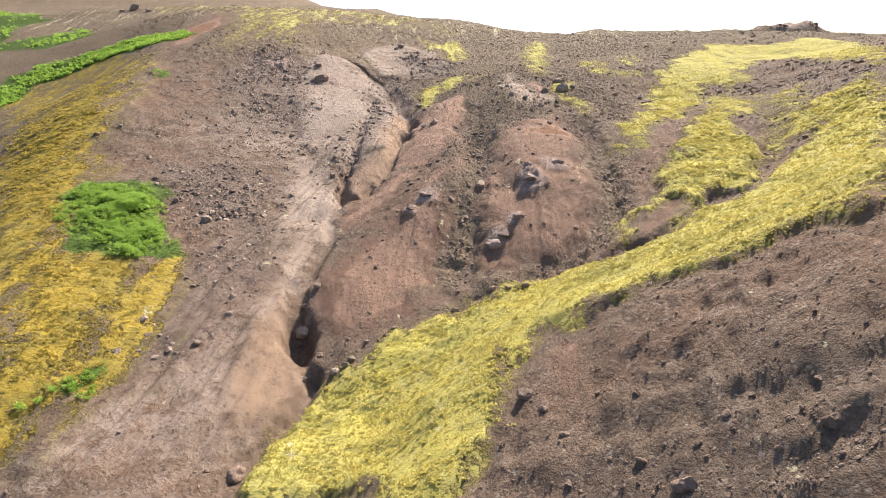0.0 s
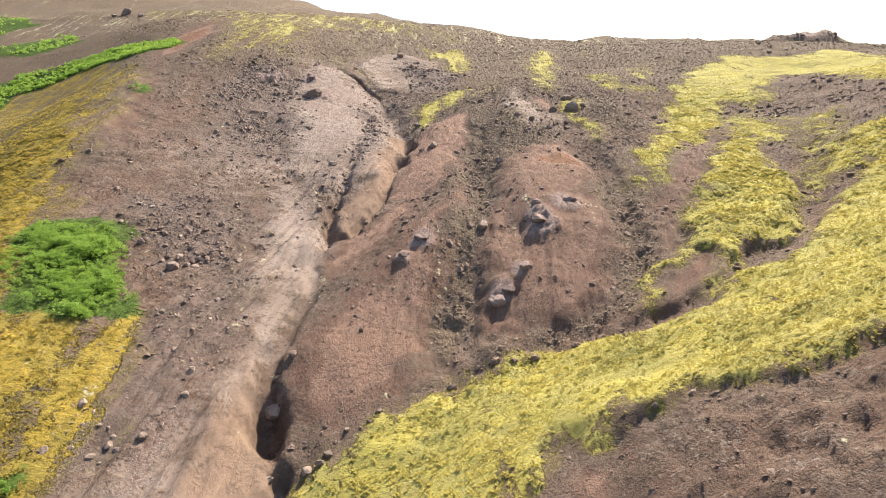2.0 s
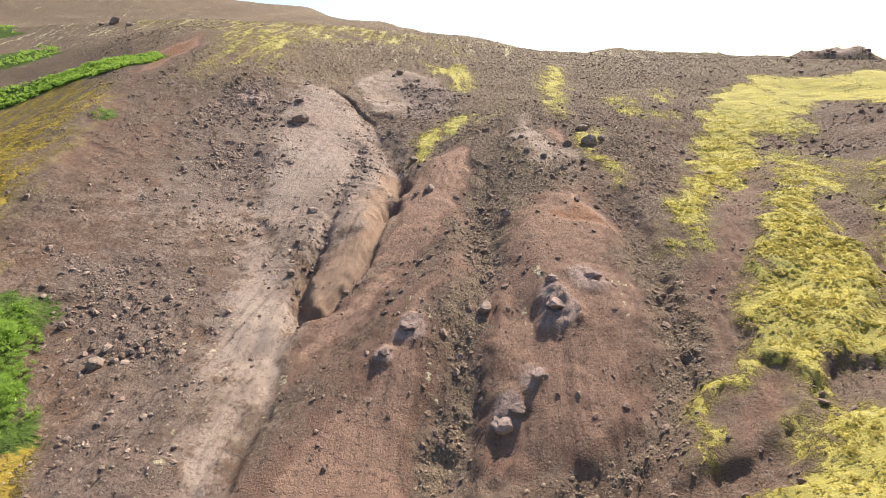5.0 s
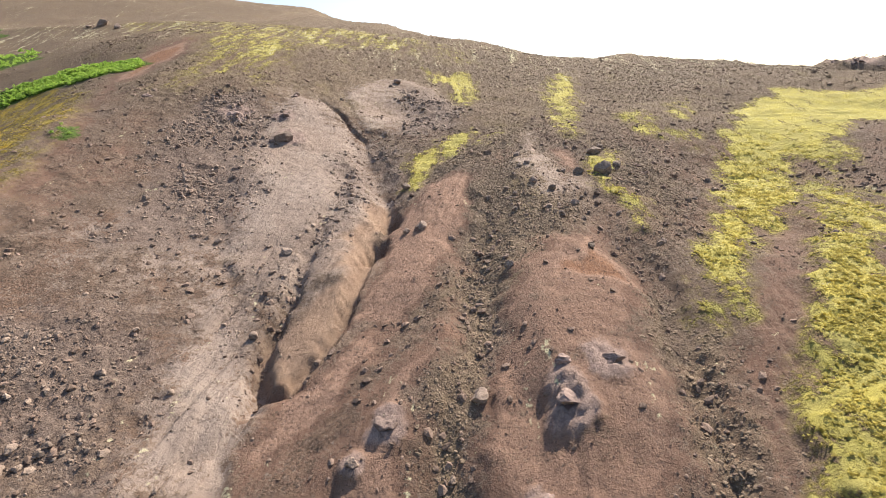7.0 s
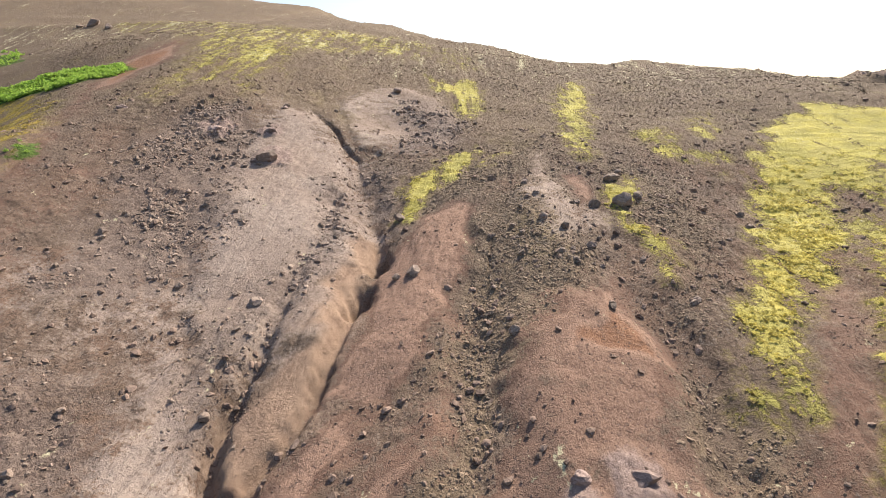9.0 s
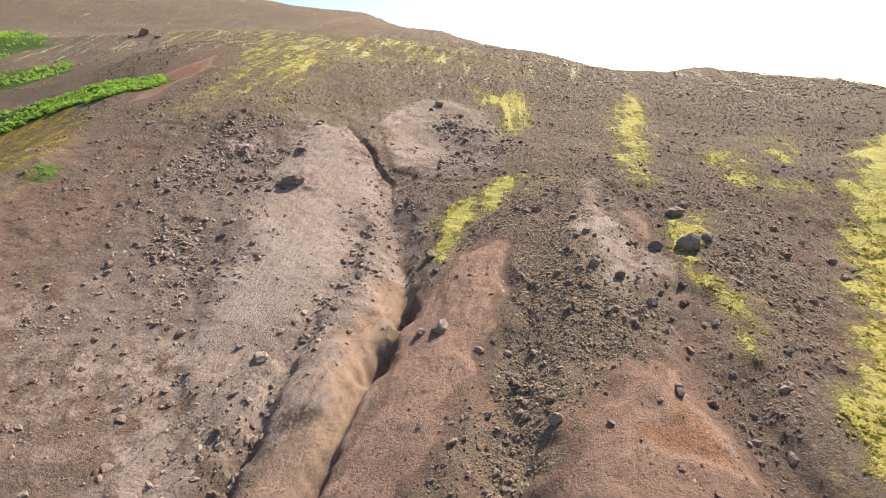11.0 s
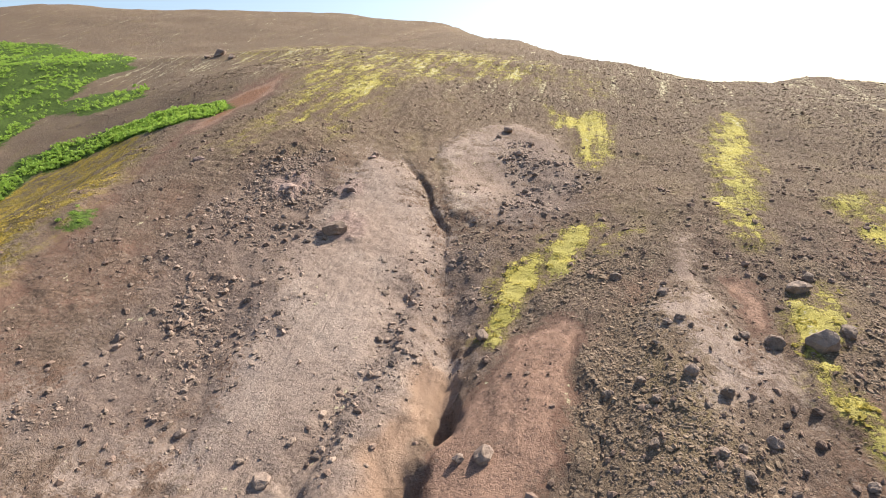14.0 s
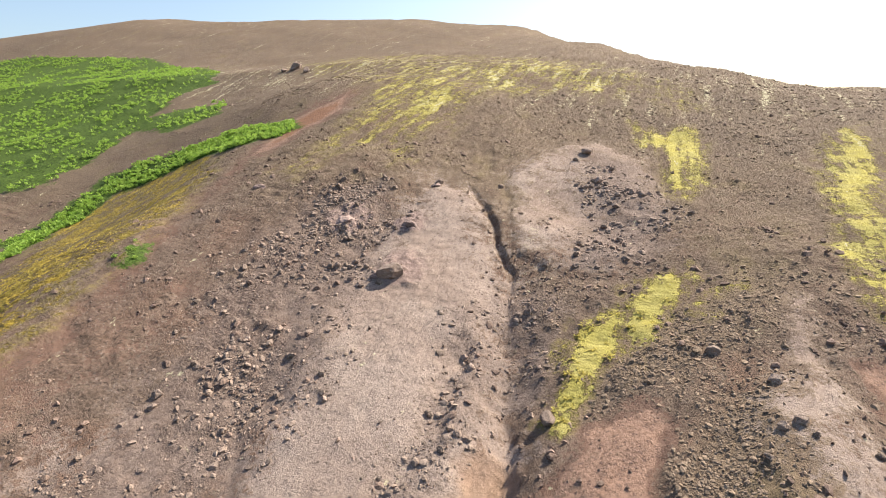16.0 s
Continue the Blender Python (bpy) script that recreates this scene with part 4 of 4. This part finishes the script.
    z = z + crag * (0.07 * np.abs(fractal(x / 2.4 + y / 4.0, y / 0.9 - x / 1.8, 4, 171, 0.6)) + 0.06 * lumps(x / 0.9, y / 0.9, 175) + 0.11 * fractal(x / 0.7, y / 0.55, 4, 179, 0.68))
    cut = np.zeros(x.shape)
    for course in (GULLY_TOP, GULLY_MID, FOLD_LEFT, GULLY_LOW, HOLLOW, DRAIN_CENTRE, DRAIN_RIGHT, BANK_RIGHT):
        cut = np.maximum(cut, carve(course, x + 0.28 * fractal(x / 0.7, y / 0.7, 3, 101), y + 0.28 * fractal(x / 0.7, y / 0.7, 3, 111)))
    z = z - cut
    cover["rock"] = np.zeros(x.shape)
    for kx, ky, reach, high in CRAGS:
        near = (x - kx) ** 2 + (y - ky) ** 2 < 6 * reach * reach
        if near.any():
            px, py = x[near], y[near]
            dx, dy = px - kx + 0.5 * reach * fractal(px / 0.5, py / 0.5, 3, 201), py - ky + 0.5 * reach * fractal(px / 0.5, py / 0.5, 3, 207)
            steep = np.where(dy < 0, 1.6, 0.6) * dy
            body = np.clip(1.35 - np.hypot(dx, steep) / (1.2 * reach), 0, 1)
            jag = 0.55 + 1.5 * np.abs(fractal(px / 0.5, py / 0.5, 4, 211, 0.7))
            z[near] = z[near] + 0.8 * high * np.clip(body * 1.5, 0, 1) ** 0.8 * jag
            cover["rock"][near] = np.maximum(cover["rock"][near], np.clip(body * 1.3, 0, 1))
    # the rocky knob on the skyline
    knob = np.hypot((x - 56) / 7.0, (y - 94) / 4.5)
    z = z + 1.9 * np.clip(1.8 - 1.8 * knob, 0, 1) * (1 + 0.5 * fractal(x / 1.8, y / 1.8, 2, 261))
    cover["rock"] = np.maximum(cover["rock"], np.clip(1.6 - 1.7 * knob, 0, 1))
    return z, cover


def graded(low, fine_low, fine_high, high, step, growth):
    """Places along an axis: even steps in the middle, growing outwards."""
    mid = np.arange(fine_low, fine_high, step)
    up, s = [fine_high], step
    while up[-1] < high:
        s *= growth
        up.append(up[-1] + s)
    down, s = [fine_low - step], step
    while down[-1] > low:
        s *= growth
        down.append(down[-1] - s)
    return np.concatenate([down[::-1], mid, up])


def mesh_from(name, points, faces, smooth=True):
    """A mesh from arrays of corners and equal-sided faces."""
    points, faces = np.asarray(points), np.asarray(faces)
    k = faces.shape[1]
    mesh = bpy.data.meshes.new(name)
    mesh.vertices.add(len(points))
    mesh.vertices.foreach_set("co", points.astype(np.float32).ravel())
    mesh.loops.add(faces.size)
    mesh.loops.foreach_set("vertex_index", faces.astype(np.int32).ravel())
    mesh.polygons.add(len(faces))
    mesh.polygons.foreach_set("loop_start", np.arange(0, faces.size, k, dtype=np.int32))
    mesh.polygons.foreach_set("use_smooth", np.full(len(faces), smooth))
    mesh.update(calc_edges=True)
    return mesh


gx, gy = np.meshgrid(graded(-900, -21, 15, 900, 0.138, 1.038), graded(-500, 8, 68, 1500, 0.138, 1.026))
gz, covers = survey(gx, gy)
rows, cols = gx.shape
index = np.arange(rows * cols).reshape(rows, cols)
quads = np.stack([index[:-1, :-1], index[:-1, 1:], index[1:, 1:], index[1:, :-1]], -1).reshape(-1, 4)
ground = new("ground", mesh_from("ground", np.stack([gx, gy, gz], -1).reshape(-1, 3), quads))
tagged(ground, "bare volcanic hillside of brown scree, pale clay and yellow moss", "hillside", kind="structure")
for key, values in covers.items():
    ground.data.attributes.new(key, "FLOAT", "POINT").data.foreach_set("value", values.astype(np.float32).ravel())
ground.data.materials.append(HILLSIDE)

# ---- rocks ----
def solid(subdivisions):
    bm = bmesh.new()
    bmesh.ops.create_icosphere(bm, subdivisions=subdivisions, radius=1.0)
    bm.verts.ensure_lookup_table()
    points = np.array([v.co[:] for v in bm.verts])
    faces = np.array([[v.index for v in f.verts] for f in bm.faces])
    bm.free()
    return points, faces


BALL, BALL_FACES = solid(3)
CHIP, CHIP_FACES = solid(1)
OCTA = np.array([(1, 0, 0), (-1, 0, 0), (0, 1, 0), (0, -1, 0), (0, 0, 1), (0, 0, -1)], float)
OCTA_FACES = np.array([(0, 2, 4), (2, 1, 4), (1, 3, 4), (3, 0, 4), (2, 0, 5), (1, 2, 5), (3, 1, 5), (0, 3, 5)])


def rock_mesh(seed, flat=0.75, rough=0.16):
    """A boulder: a ball cut by random planes, then roughened."""
    rng = np.random.default_rng(seed)
    p = BALL.copy()
    for _ in range(11):
        way = rng.normal(size=3)
        way /= np.linalg.norm(way)
        over = np.maximum(p @ way - rng.uniform(0.5, 0.85), 0)
        p -= np.outer(over * 0.92, way)
    for v in p:
        q = Vector(v) * 1.7 + Vector((seed * 3.1, 0, 0))
        v *= 1 + rough * noise.fractal(q, 0.8, 2.0, 4)
    p *= np.array([1.0, rng.uniform(0.7, 1.0), flat]) / 1.55
    mesh = mesh_from("boulder", p, BALL_FACES, False)
    return mesh


knob_rng = np.random.default_rng(77)
KNOB_ROCKS = [(56.4 + 5.2 * float(a), 92.6 + 2.2 * float(b), float(w)) for a, b, w in zip(np.linspace(-0.8, 0.8, 16), knob_rng.uniform(-1, 1, 16), knob_rng.uniform(0.5, 1.1, 16))]
ROCK_KINDS = [
    (LAVA_ROCKS + LAVA_ROCKS_MORE, "boulder", LAVA, "dark grey-brown lava boulder resting on stony heath", "boulders on the stony heath", 0.8, 0.18),
    (PALE_ROCKS + PALE_ROCKS_MORE, "boulder", PALE, "pale weathered grey-tan boulder resting on clay", "boulders on the clay slope", 0.75, 0.16),
    (KNOB_ROCKS, "rock_outcrop", LEDGE, "weathered grey-brown rock outcrop crowning the skyline knob", "outcrops on the skyline knob", 0.7, 0.3),
    (LEDGE_ROCKS, "rock_outcrop", LEDGE, "pinkish-grey bedded rock outcrop jutting from the clay", "outcrops in the clay", 0.62, 0.26),
    (NEAR_ROCKS, "boulder", SCREE, "rough brown scree boulder on the dark spur", "boulders on the spur", 0.75, 0.24)]
seed = 0
for places, name, material, label, group, flat, rough in ROCK_KINDS:
    for x, y, size in places:
        size *= 0.75 if places is NEAR_ROCKS and y < 17 else 1.0
        seed += 1
        rng = np.random.default_rng(seed)
        ob = new(name, rock_mesh(seed, flat, rough))
        ob.data.materials.append(material)
        s = size * (0.8 if material is LEDGE else 0.7)
        ob.matrix_world = Matrix.Translation((x, y + 0.25 * size, float(survey([x], [y + 0.25 * size])[0][0]) + (-0.15 if places is KNOB_ROCKS else -0.08 if material is LEDGE else 0.02 if places is NEAR_ROCKS else 0.14) * s)) @ pose(0, 0, 0, rng.uniform(-14, 14) + 8, rng.uniform(-14, 14), rng.uniform(-40, 40) if material is LEDGE else rng.uniform(0, 360)) @ Matrix.Diagonal((s, s, s, 1))
        tagged(ob, label, "boulder" if name == "boulder" else "outcrop", group)


def scatter(name, material, x, y, z, size, flat, seed, label, category, sink=0.2, smooth=False, shapes=14, turn=25, chip=(CHIP, CHIP_FACES), hug=0.0):
    """Many small lumps joined into one mesh."""
    rng = np.random.default_rng(seed)
    n = len(x)
    kinds = []
    for _ in range(shapes):
        p = chip[0].copy()
        for _ in range(6):
            way = rng.normal(size=3)
            way /= np.linalg.norm(way)
            p -= np.outer(np.maximum(p @ way - rng.uniform(0.45, 0.85), 0), way)
        kinds.append(p * rng.uniform(0.85, 1.15, size=(len(p), 1)) / 1.5)
    pick = rng.integers(0, shapes, n)
    p = np.array(kinds)[pick] * np.stack([size, size * rng.uniform(0.65, 1.0, n), size * flat], -1)[:, None, :]
    a, b = rng.uniform(0, 2 * np.pi, n), np.radians(turn) * rng.normal(size=n)
    ca, sa, cb, sb = np.cos(a)[:, None], np.sin(a)[:, None], np.cos(b)[:, None], np.sin(b)[:, None]
    px, py, pz = p[..., 0], p[..., 1] * cb - p[..., 2] * sb, p[..., 1] * sb + p[..., 2] * cb
    ox, oy = px * ca - py * sa, px * sa + py * ca
    if hug:
        rise_x, rise_y = (survey(x + 0.3, y)[0] - survey(x - 0.3, y)[0]) / 0.6, (survey(x, y + 0.3)[0] - survey(x, y - 0.3)[0]) / 0.6
        pz = pz + hug * (ox * np.clip(rise_x, -0.6, 0.6)[:, None] + oy * np.clip(rise_y, -0.6, 0.6)[:, None])
    q = np.stack([ox + x[:, None], oy + y[:, None], pz + (z + size * flat * sink)[:, None]], -1)
    faces = (chip[1][None] + (np.arange(n) * len(chip[0]))[:, None, None]).reshape(-1, 3)
    ob = new(name, mesh_from(name, q.reshape(-1, 3), faces, smooth))
    ob.data.materials.append(material)
    return tagged(ob, label, category, kind="stuff")


def sow(count, x0, x1, y0, y1, seed, near=0.0):
    """Random places, denser towards the foot of the slope where near is above 0."""
    rng = np.random.default_rng(seed)
    x, v = rng.uniform(x0, x1, count), rng.uniform(0, 1, count)
    y = y0 + (y1 - y0) * v ** (1 + near)
    z, c = survey(x, y)
    return x, y, z, c, rng


# loose stones of the scree
x, y, z, c, rng = sow(290000, -58, 46, 8, 115, 5, 0.95)
drift = np.clip(0.55 + 2.2 * fractal(x / 3.5, y / 3.5, 4, 131), 0.05, 1.4)
keep = rng.uniform(0, 1, len(x)) < 1.0 * drift * np.clip(1 - 1.5 * c["moss"] - 0.90 * c["clay"] - 0.82 * c["rust"] - 0.3 * c["heath"] - 2 * c["green"] - 0.9 * c["sand"], 0.006, 1) * 0.55 * np.clip((95 - y) / 35, 0.25, 1) * (c["moss"] < 0.5) + (0.35 * beside((FOLD_LEFT, DRAIN_CENTRE), x, y, 0.7) + 0.3 * beside((GULLY_TOP,), x + 0.8, y, 1.3) + 0.3 * beside((DRAIN_RIGHT, BANK_RIGHT), x, y, 0.7) * (c["clay"] + c["rust"] < 0.4)) * (c["moss"] < 0.4) + 0.75 * (inside(SPUR_FACE, x, y) > 0) * (c["moss"] < 0.3)
x, y, z = x[keep], y[keep], z[keep]
smooth = np.maximum(c["clay"], c["rust"])[keep]
size = (1 - 0.35 * smooth) * np.minimum(0.062 / rng.uniform(0.02, 1, len(x)) ** 0.5, 0.42) * np.clip(y / 34, 0.55, 1.15)
size = np.where(inside(SPUR_FACE, x, y) > 0, np.minimum(0.6 * size, 0.09), size)
seen = size > 0.00145 * y
x, y, z, size = x[seen], y[seen], z[seen], size[seen]
order = np.argsort(-size * (y < 62) * (y > 9))
big, small = order[:150], order[150:]
coarse, tiny = small[size[small] > 0.0042 * y[small]], small[size[small] <= 0.0042 * y[small]]
scatter("scree_stones", SCREE, x[coarse], y[coarse], z[coarse], size[coarse], 0.5, 6, "loose brown scree stones strewn over the slope", "stones", hug=0.85)
scatter("scree_gravel", SCREE, x[tiny], y[tiny], z[tiny], size[tiny], 0.7, 16, "fine brown gravel strewn over the slope", "gravel", chip=(OCTA, OCTA_FACES))
STONES = [rock_mesh(900 + k, 0.7, 0.2) for k in range(10)]
for mesh in STONES:
    mesh.materials.append(SCREE)
for k, i in enumerate(big):
    ob = new("stone", STONES[k % 10])
    ob.matrix_world = Matrix.Translation((x[i], y[i], z[i] + 0.08 * size[i])) @ pose(0, 0, 0, 20 * math.sin(k * 1.7), 15 * math.sin(k * 2.3), 137.5 * k) @ Matrix.Scale(size[i] * 0.8, 4)
    tagged(ob, "loose brown stone lying on the scree", "stone", "larger stones of the scree")
# grey rubble in clusters
x, y, z, c, rng = sow(190000, -24, 16, 14, 80, 27)
keep = rng.uniform(0, 1, len(x)) < 0.34 * c["rubble"] * np.clip(0.5 + 2.2 * fractal(x / 2.2, y / 2.2, 3, 241), 0.12, 1.5)
x, y, z = x[keep], y[keep], z[keep]
size = np.minimum(0.07 / rng.uniform(0.03, 1, len(x)) ** 0.5, 0.42) * np.clip(y / 48, 0.9, 1.6)
order = np.argsort(-size)
big, small = order[:110], order[110:]
scatter("rubble", RUBBLE, x[small], y[small], z[small], size[small], 0.58, 28, "grey-brown rubble lying in clusters on the clay", "rubble", 0.1, hug=0.5)
CHUNKS = [rock_mesh(940 + k, 0.8, 0.22) for k in range(10)]
for mesh in CHUNKS:
    mesh.materials.append(RUBBLE)
for k, i in enumerate(big):
    ob = new("stone", CHUNKS[k % 10])
    ob.matrix_world = Matrix.Translation((x[i], y[i], z[i] + 0.1 * size[i])) @ pose(0, 0, 0, 20 * math.sin(k * 1.3), 15 * math.sin(k * 2.1), 137.5 * k) @ Matrix.Scale(size[i] * 0.8, 4)
    tagged(ob, "rough grey-brown stone among the rubble on clay", "stone", "larger stones of the rubble")
# clods of the stony heath, coarse near by and small-faced far up
for count, area, seed, chip, thick in ((300000, (-14, 26, 18, 66), 7, (CHIP, CHIP_FACES), 1.1), (260000, (-45, 62, 50, 135), 31, (OCTA, OCTA_FACES), 0.5)):
    x, y, z, c, rng = sow(count, *area, seed)
    fade = np.clip((66 - y) / 14, 0, 1) if area[2] < 40 else np.clip((y - 50) / 12, 0, 1) * np.clip((150 - y) / 60, 0.2, 1)
    keep = rng.uniform(0, 1, len(x)) < c["heath"] * thick * fade * (1 - np.clip(1.6 * np.maximum(c["clay"], c["rust"]), 0, 1)) * (1 - np.clip(2 * c["moss"] + 2 * c["green"], 0, 1)) * np.clip(0.9 + fractal(x / 3, y / 3, 3, 141), 0.4, 1)
    x, y, z = x[keep], y[keep], z[keep]
    size = np.minimum(0.06 / rng.uniform(0.04, 1, len(x)) ** 0.42, 0.22) * np.clip(y / 45, 1, 2.2)
    seen = size > 0.00125 * y
    scatter("heath_clods", CRUST, x[seen], y[seen], z[seen], size[seen], 0.45, seed + 1, "crumbly olive-brown clods of crusted heath", "clods", 0.0, chip=chip, hug=0.7)
# moss: shaggy tufts
def moss_tufts(x, y, z, size, blades, seed):
    """Short broad shoots leaning out of each tuft, joined into one mesh."""
    rng = np.random.default_rng(seed)
    n = len(x) * blades
    rx, ry, rz, rs = (np.repeat(a, blades) for a in (x, y, z, size))
    a, up = rng.uniform(0, 2 * np.pi, n), np.radians(rng.uniform(4, 42, n))
    length, wide = rs * rng.uniform(0.5, 1.1, n), rs * rng.uniform(0.2, 0.42, n)
    ox, oy = rng.normal(0, 0.32, n) * rs, rng.normal(0, 0.26, n) * rs
    rise_x, rise_y = (survey(x + 0.3, y)[0] - survey(x - 0.3, y)[0]) / 0.6, (survey(x, y + 0.3)[0] - survey(x, y - 0.3)[0]) / 0.6
    lift = np.clip(0.24 - 0.4 * np.hypot(ox, oy) / rs, -0.02, 0.24) * rs
    base = np.stack([rx + ox, ry + oy, rz + lift + ox * np.repeat(np.clip(rise_x, -1, 1), blades) + oy * np.repeat(np.clip(rise_y, -1, 1), blades)], -1)
    way = np.stack([np.cos(a) * np.cos(up), np.sin(a) * np.cos(up), np.sin(up)], -1)
    way[:, 2] += way[:, 1] * 0.35
    side = np.stack([-np.sin(a), np.cos(a), 0 * a], -1)
    mid = base + way * (0.5 * length)[:, None]
    tip = base + way * length[:, None] - np.stack([0 * a, 0 * a, 0.3 * length], -1)
    q = np.stack([base, mid + side * wide[:, None], tip, mid - side * wide[:, None]], 1)
    return new("moss_tufts", mesh_from("moss_tufts", q.reshape(-1, 3), np.arange(4 * n).reshape(-1, 4), False))


x, y, z, c, rng = sow(420000, -62, 60, 8, 95, 9, 1.2)
keep = rng.uniform(0, 1, len(x)) < 0.85 * np.clip((64 - y) / 14, 0, 1) * np.clip(c["moss"] * 2 - 0.75, 0, 1) * np.clip(0.75 + 1.2 * fractal(x / 1.6, y / 1.0, 3, 301), 0.25, 1)
golden = c["gold"] > 0.5
for flag, material, what in ((~golden, MOSS, "thick shaggy yellow-green moss covering the slope"), (golden, GOLD, "shaggy golden-yellow moss below the grass")):
    k = keep & flag
    size = rng.uniform(0.08, 0.19, k.sum()) * np.clip(y[k] / 28, 0.75, 1.35)
    tufts = tagged(moss_tufts(x[k], y[k], z[k], size, 5, 10), what, "moss", kind="stuff")
    tufts.data.materials.append(material)


# ---- green plants ----
def herbs(name, x, y, z, size, leaves, seed, fine=1.0):
    """Low leafy plants: pointed leaves fanning out of each root, joined into one mesh."""
    rng = np.random.default_rng(seed)
    n = len(x) * leaves
    rx, ry, rz, rs = (np.repeat(a, leaves) for a in (x, y, z, size))
    a, up = rng.uniform(0, 2 * np.pi, n), np.radians(rng.uniform(15, 80, n))
    length, wide = fine * rs * rng.uniform(0.6, 1.15, n), fine * rs * rng.uniform(0.16, 0.28, n)
    base = np.stack([rx + rng.normal(0, 0.22, n) * rs, ry + rng.normal(0, 0.22, n) * rs, rz + rng.uniform(-0.02, 0.5, n) * rs], -1)
    way = np.stack([np.cos(a) * np.cos(up), np.sin(a) * np.cos(up), np.sin(up)], -1)
    side = np.stack([-np.sin(a), np.cos(a), 0 * a], -1)
    droop = np.stack([0 * a, 0 * a, -0.3 * length], -1)
    mid = base + way * (0.55 * length)[:, None]
    tip = base + way * length[:, None] + droop
    q = np.stack([base, mid + side * wide[:, None], tip, mid - side * wide[:, None]], 1)
    ob = new(name, mesh_from(name, q.reshape(-1, 3), np.arange(4 * n).reshape(-1, 4), False))
    ob.data.materials.append(LEAF)
    return ob


def patch(outline, count, seed):
    p = np.array(OUTLINES[outline])
    x, y, z, c, rng = sow(count, p[:, 0].min() - 1.5, p[:, 0].max() + 1.5, p[:, 1].min() - 1.5, p[:, 1].max() + 1.5, seed)
    d = inside(OUTLINES[outline], x, y) + 1.5 * fractal(x / 2.5, y / 2.5, 4, 151)
    return x, y, z, d, rng


x, y, z, d, rng = patch("green_bush", 2600, 12)
dome = lumps(x / 1.5, y / 1.5, 181) + 0.25 * np.clip(d, 0, 2)
k = d + 0.4 * fractal(x / 0.8, y / 0.8, 3, 185) > 0
shrub = new("shrub")
shrub.location = (float(x[k].mean()), float(y[k].mean()), float(z[k].mean()))
tagged(shrub, "bright green leafy shrub spreading low over golden moss", "shrub")
tall = np.clip(0.25 + 1.0 * dome[k], 0.25, 1.1)
crown = herbs("crown", x[k], y[k], z[k] + 0.35 * tall, tall * rng.uniform(0.5, 0.62, k.sum()), 160, 13, 0.16)
stems = herbs("undergrowth", x[k][::2], y[k][::2], z[k][::2], tall[::2] * 0.8, 12, 19, 0.45)
for piece in (crown, stems):
    piece.parent = shrub
    piece.matrix_parent_inverse = Matrix.Translation(-shrub.location)
for outline, what in (("green_tuft_low", "small bright green leafy plant in golden moss"), ("green_tuft_high", "small green leafy plant in thin moss")):
    x, y, z, d, rng = patch(outline, 150 if outline == "green_tuft_low" else 90, 14)
    k = d > -0.3
    tagged(herbs("plant", x[k], y[k], z[k], rng.uniform(0.2, 0.34, k.sum()), 70, 15, 0.35), what, "plant")
for outline, count, what in (("green_strip", 17000, "band of lush low green plants along the slope"), ("green_field", 32000, "wide patchy cover of low green plants")):
    x, y, z, d, rng = patch(outline, count, 16)
    k = (d > 0) & (rng.uniform(0, 1, len(x)) < np.clip(0.5 + 1.9 * fractal(x / 5, y / 5, 4, 161), 0.02, 1))
    tagged(herbs("green_plants", x[k], y[k], z[k], rng.uniform(0.2, 0.42, k.sum()) * (1.0 if outline == "green_strip" else 1.25), 9, 17), what, "plants", kind="stuff")
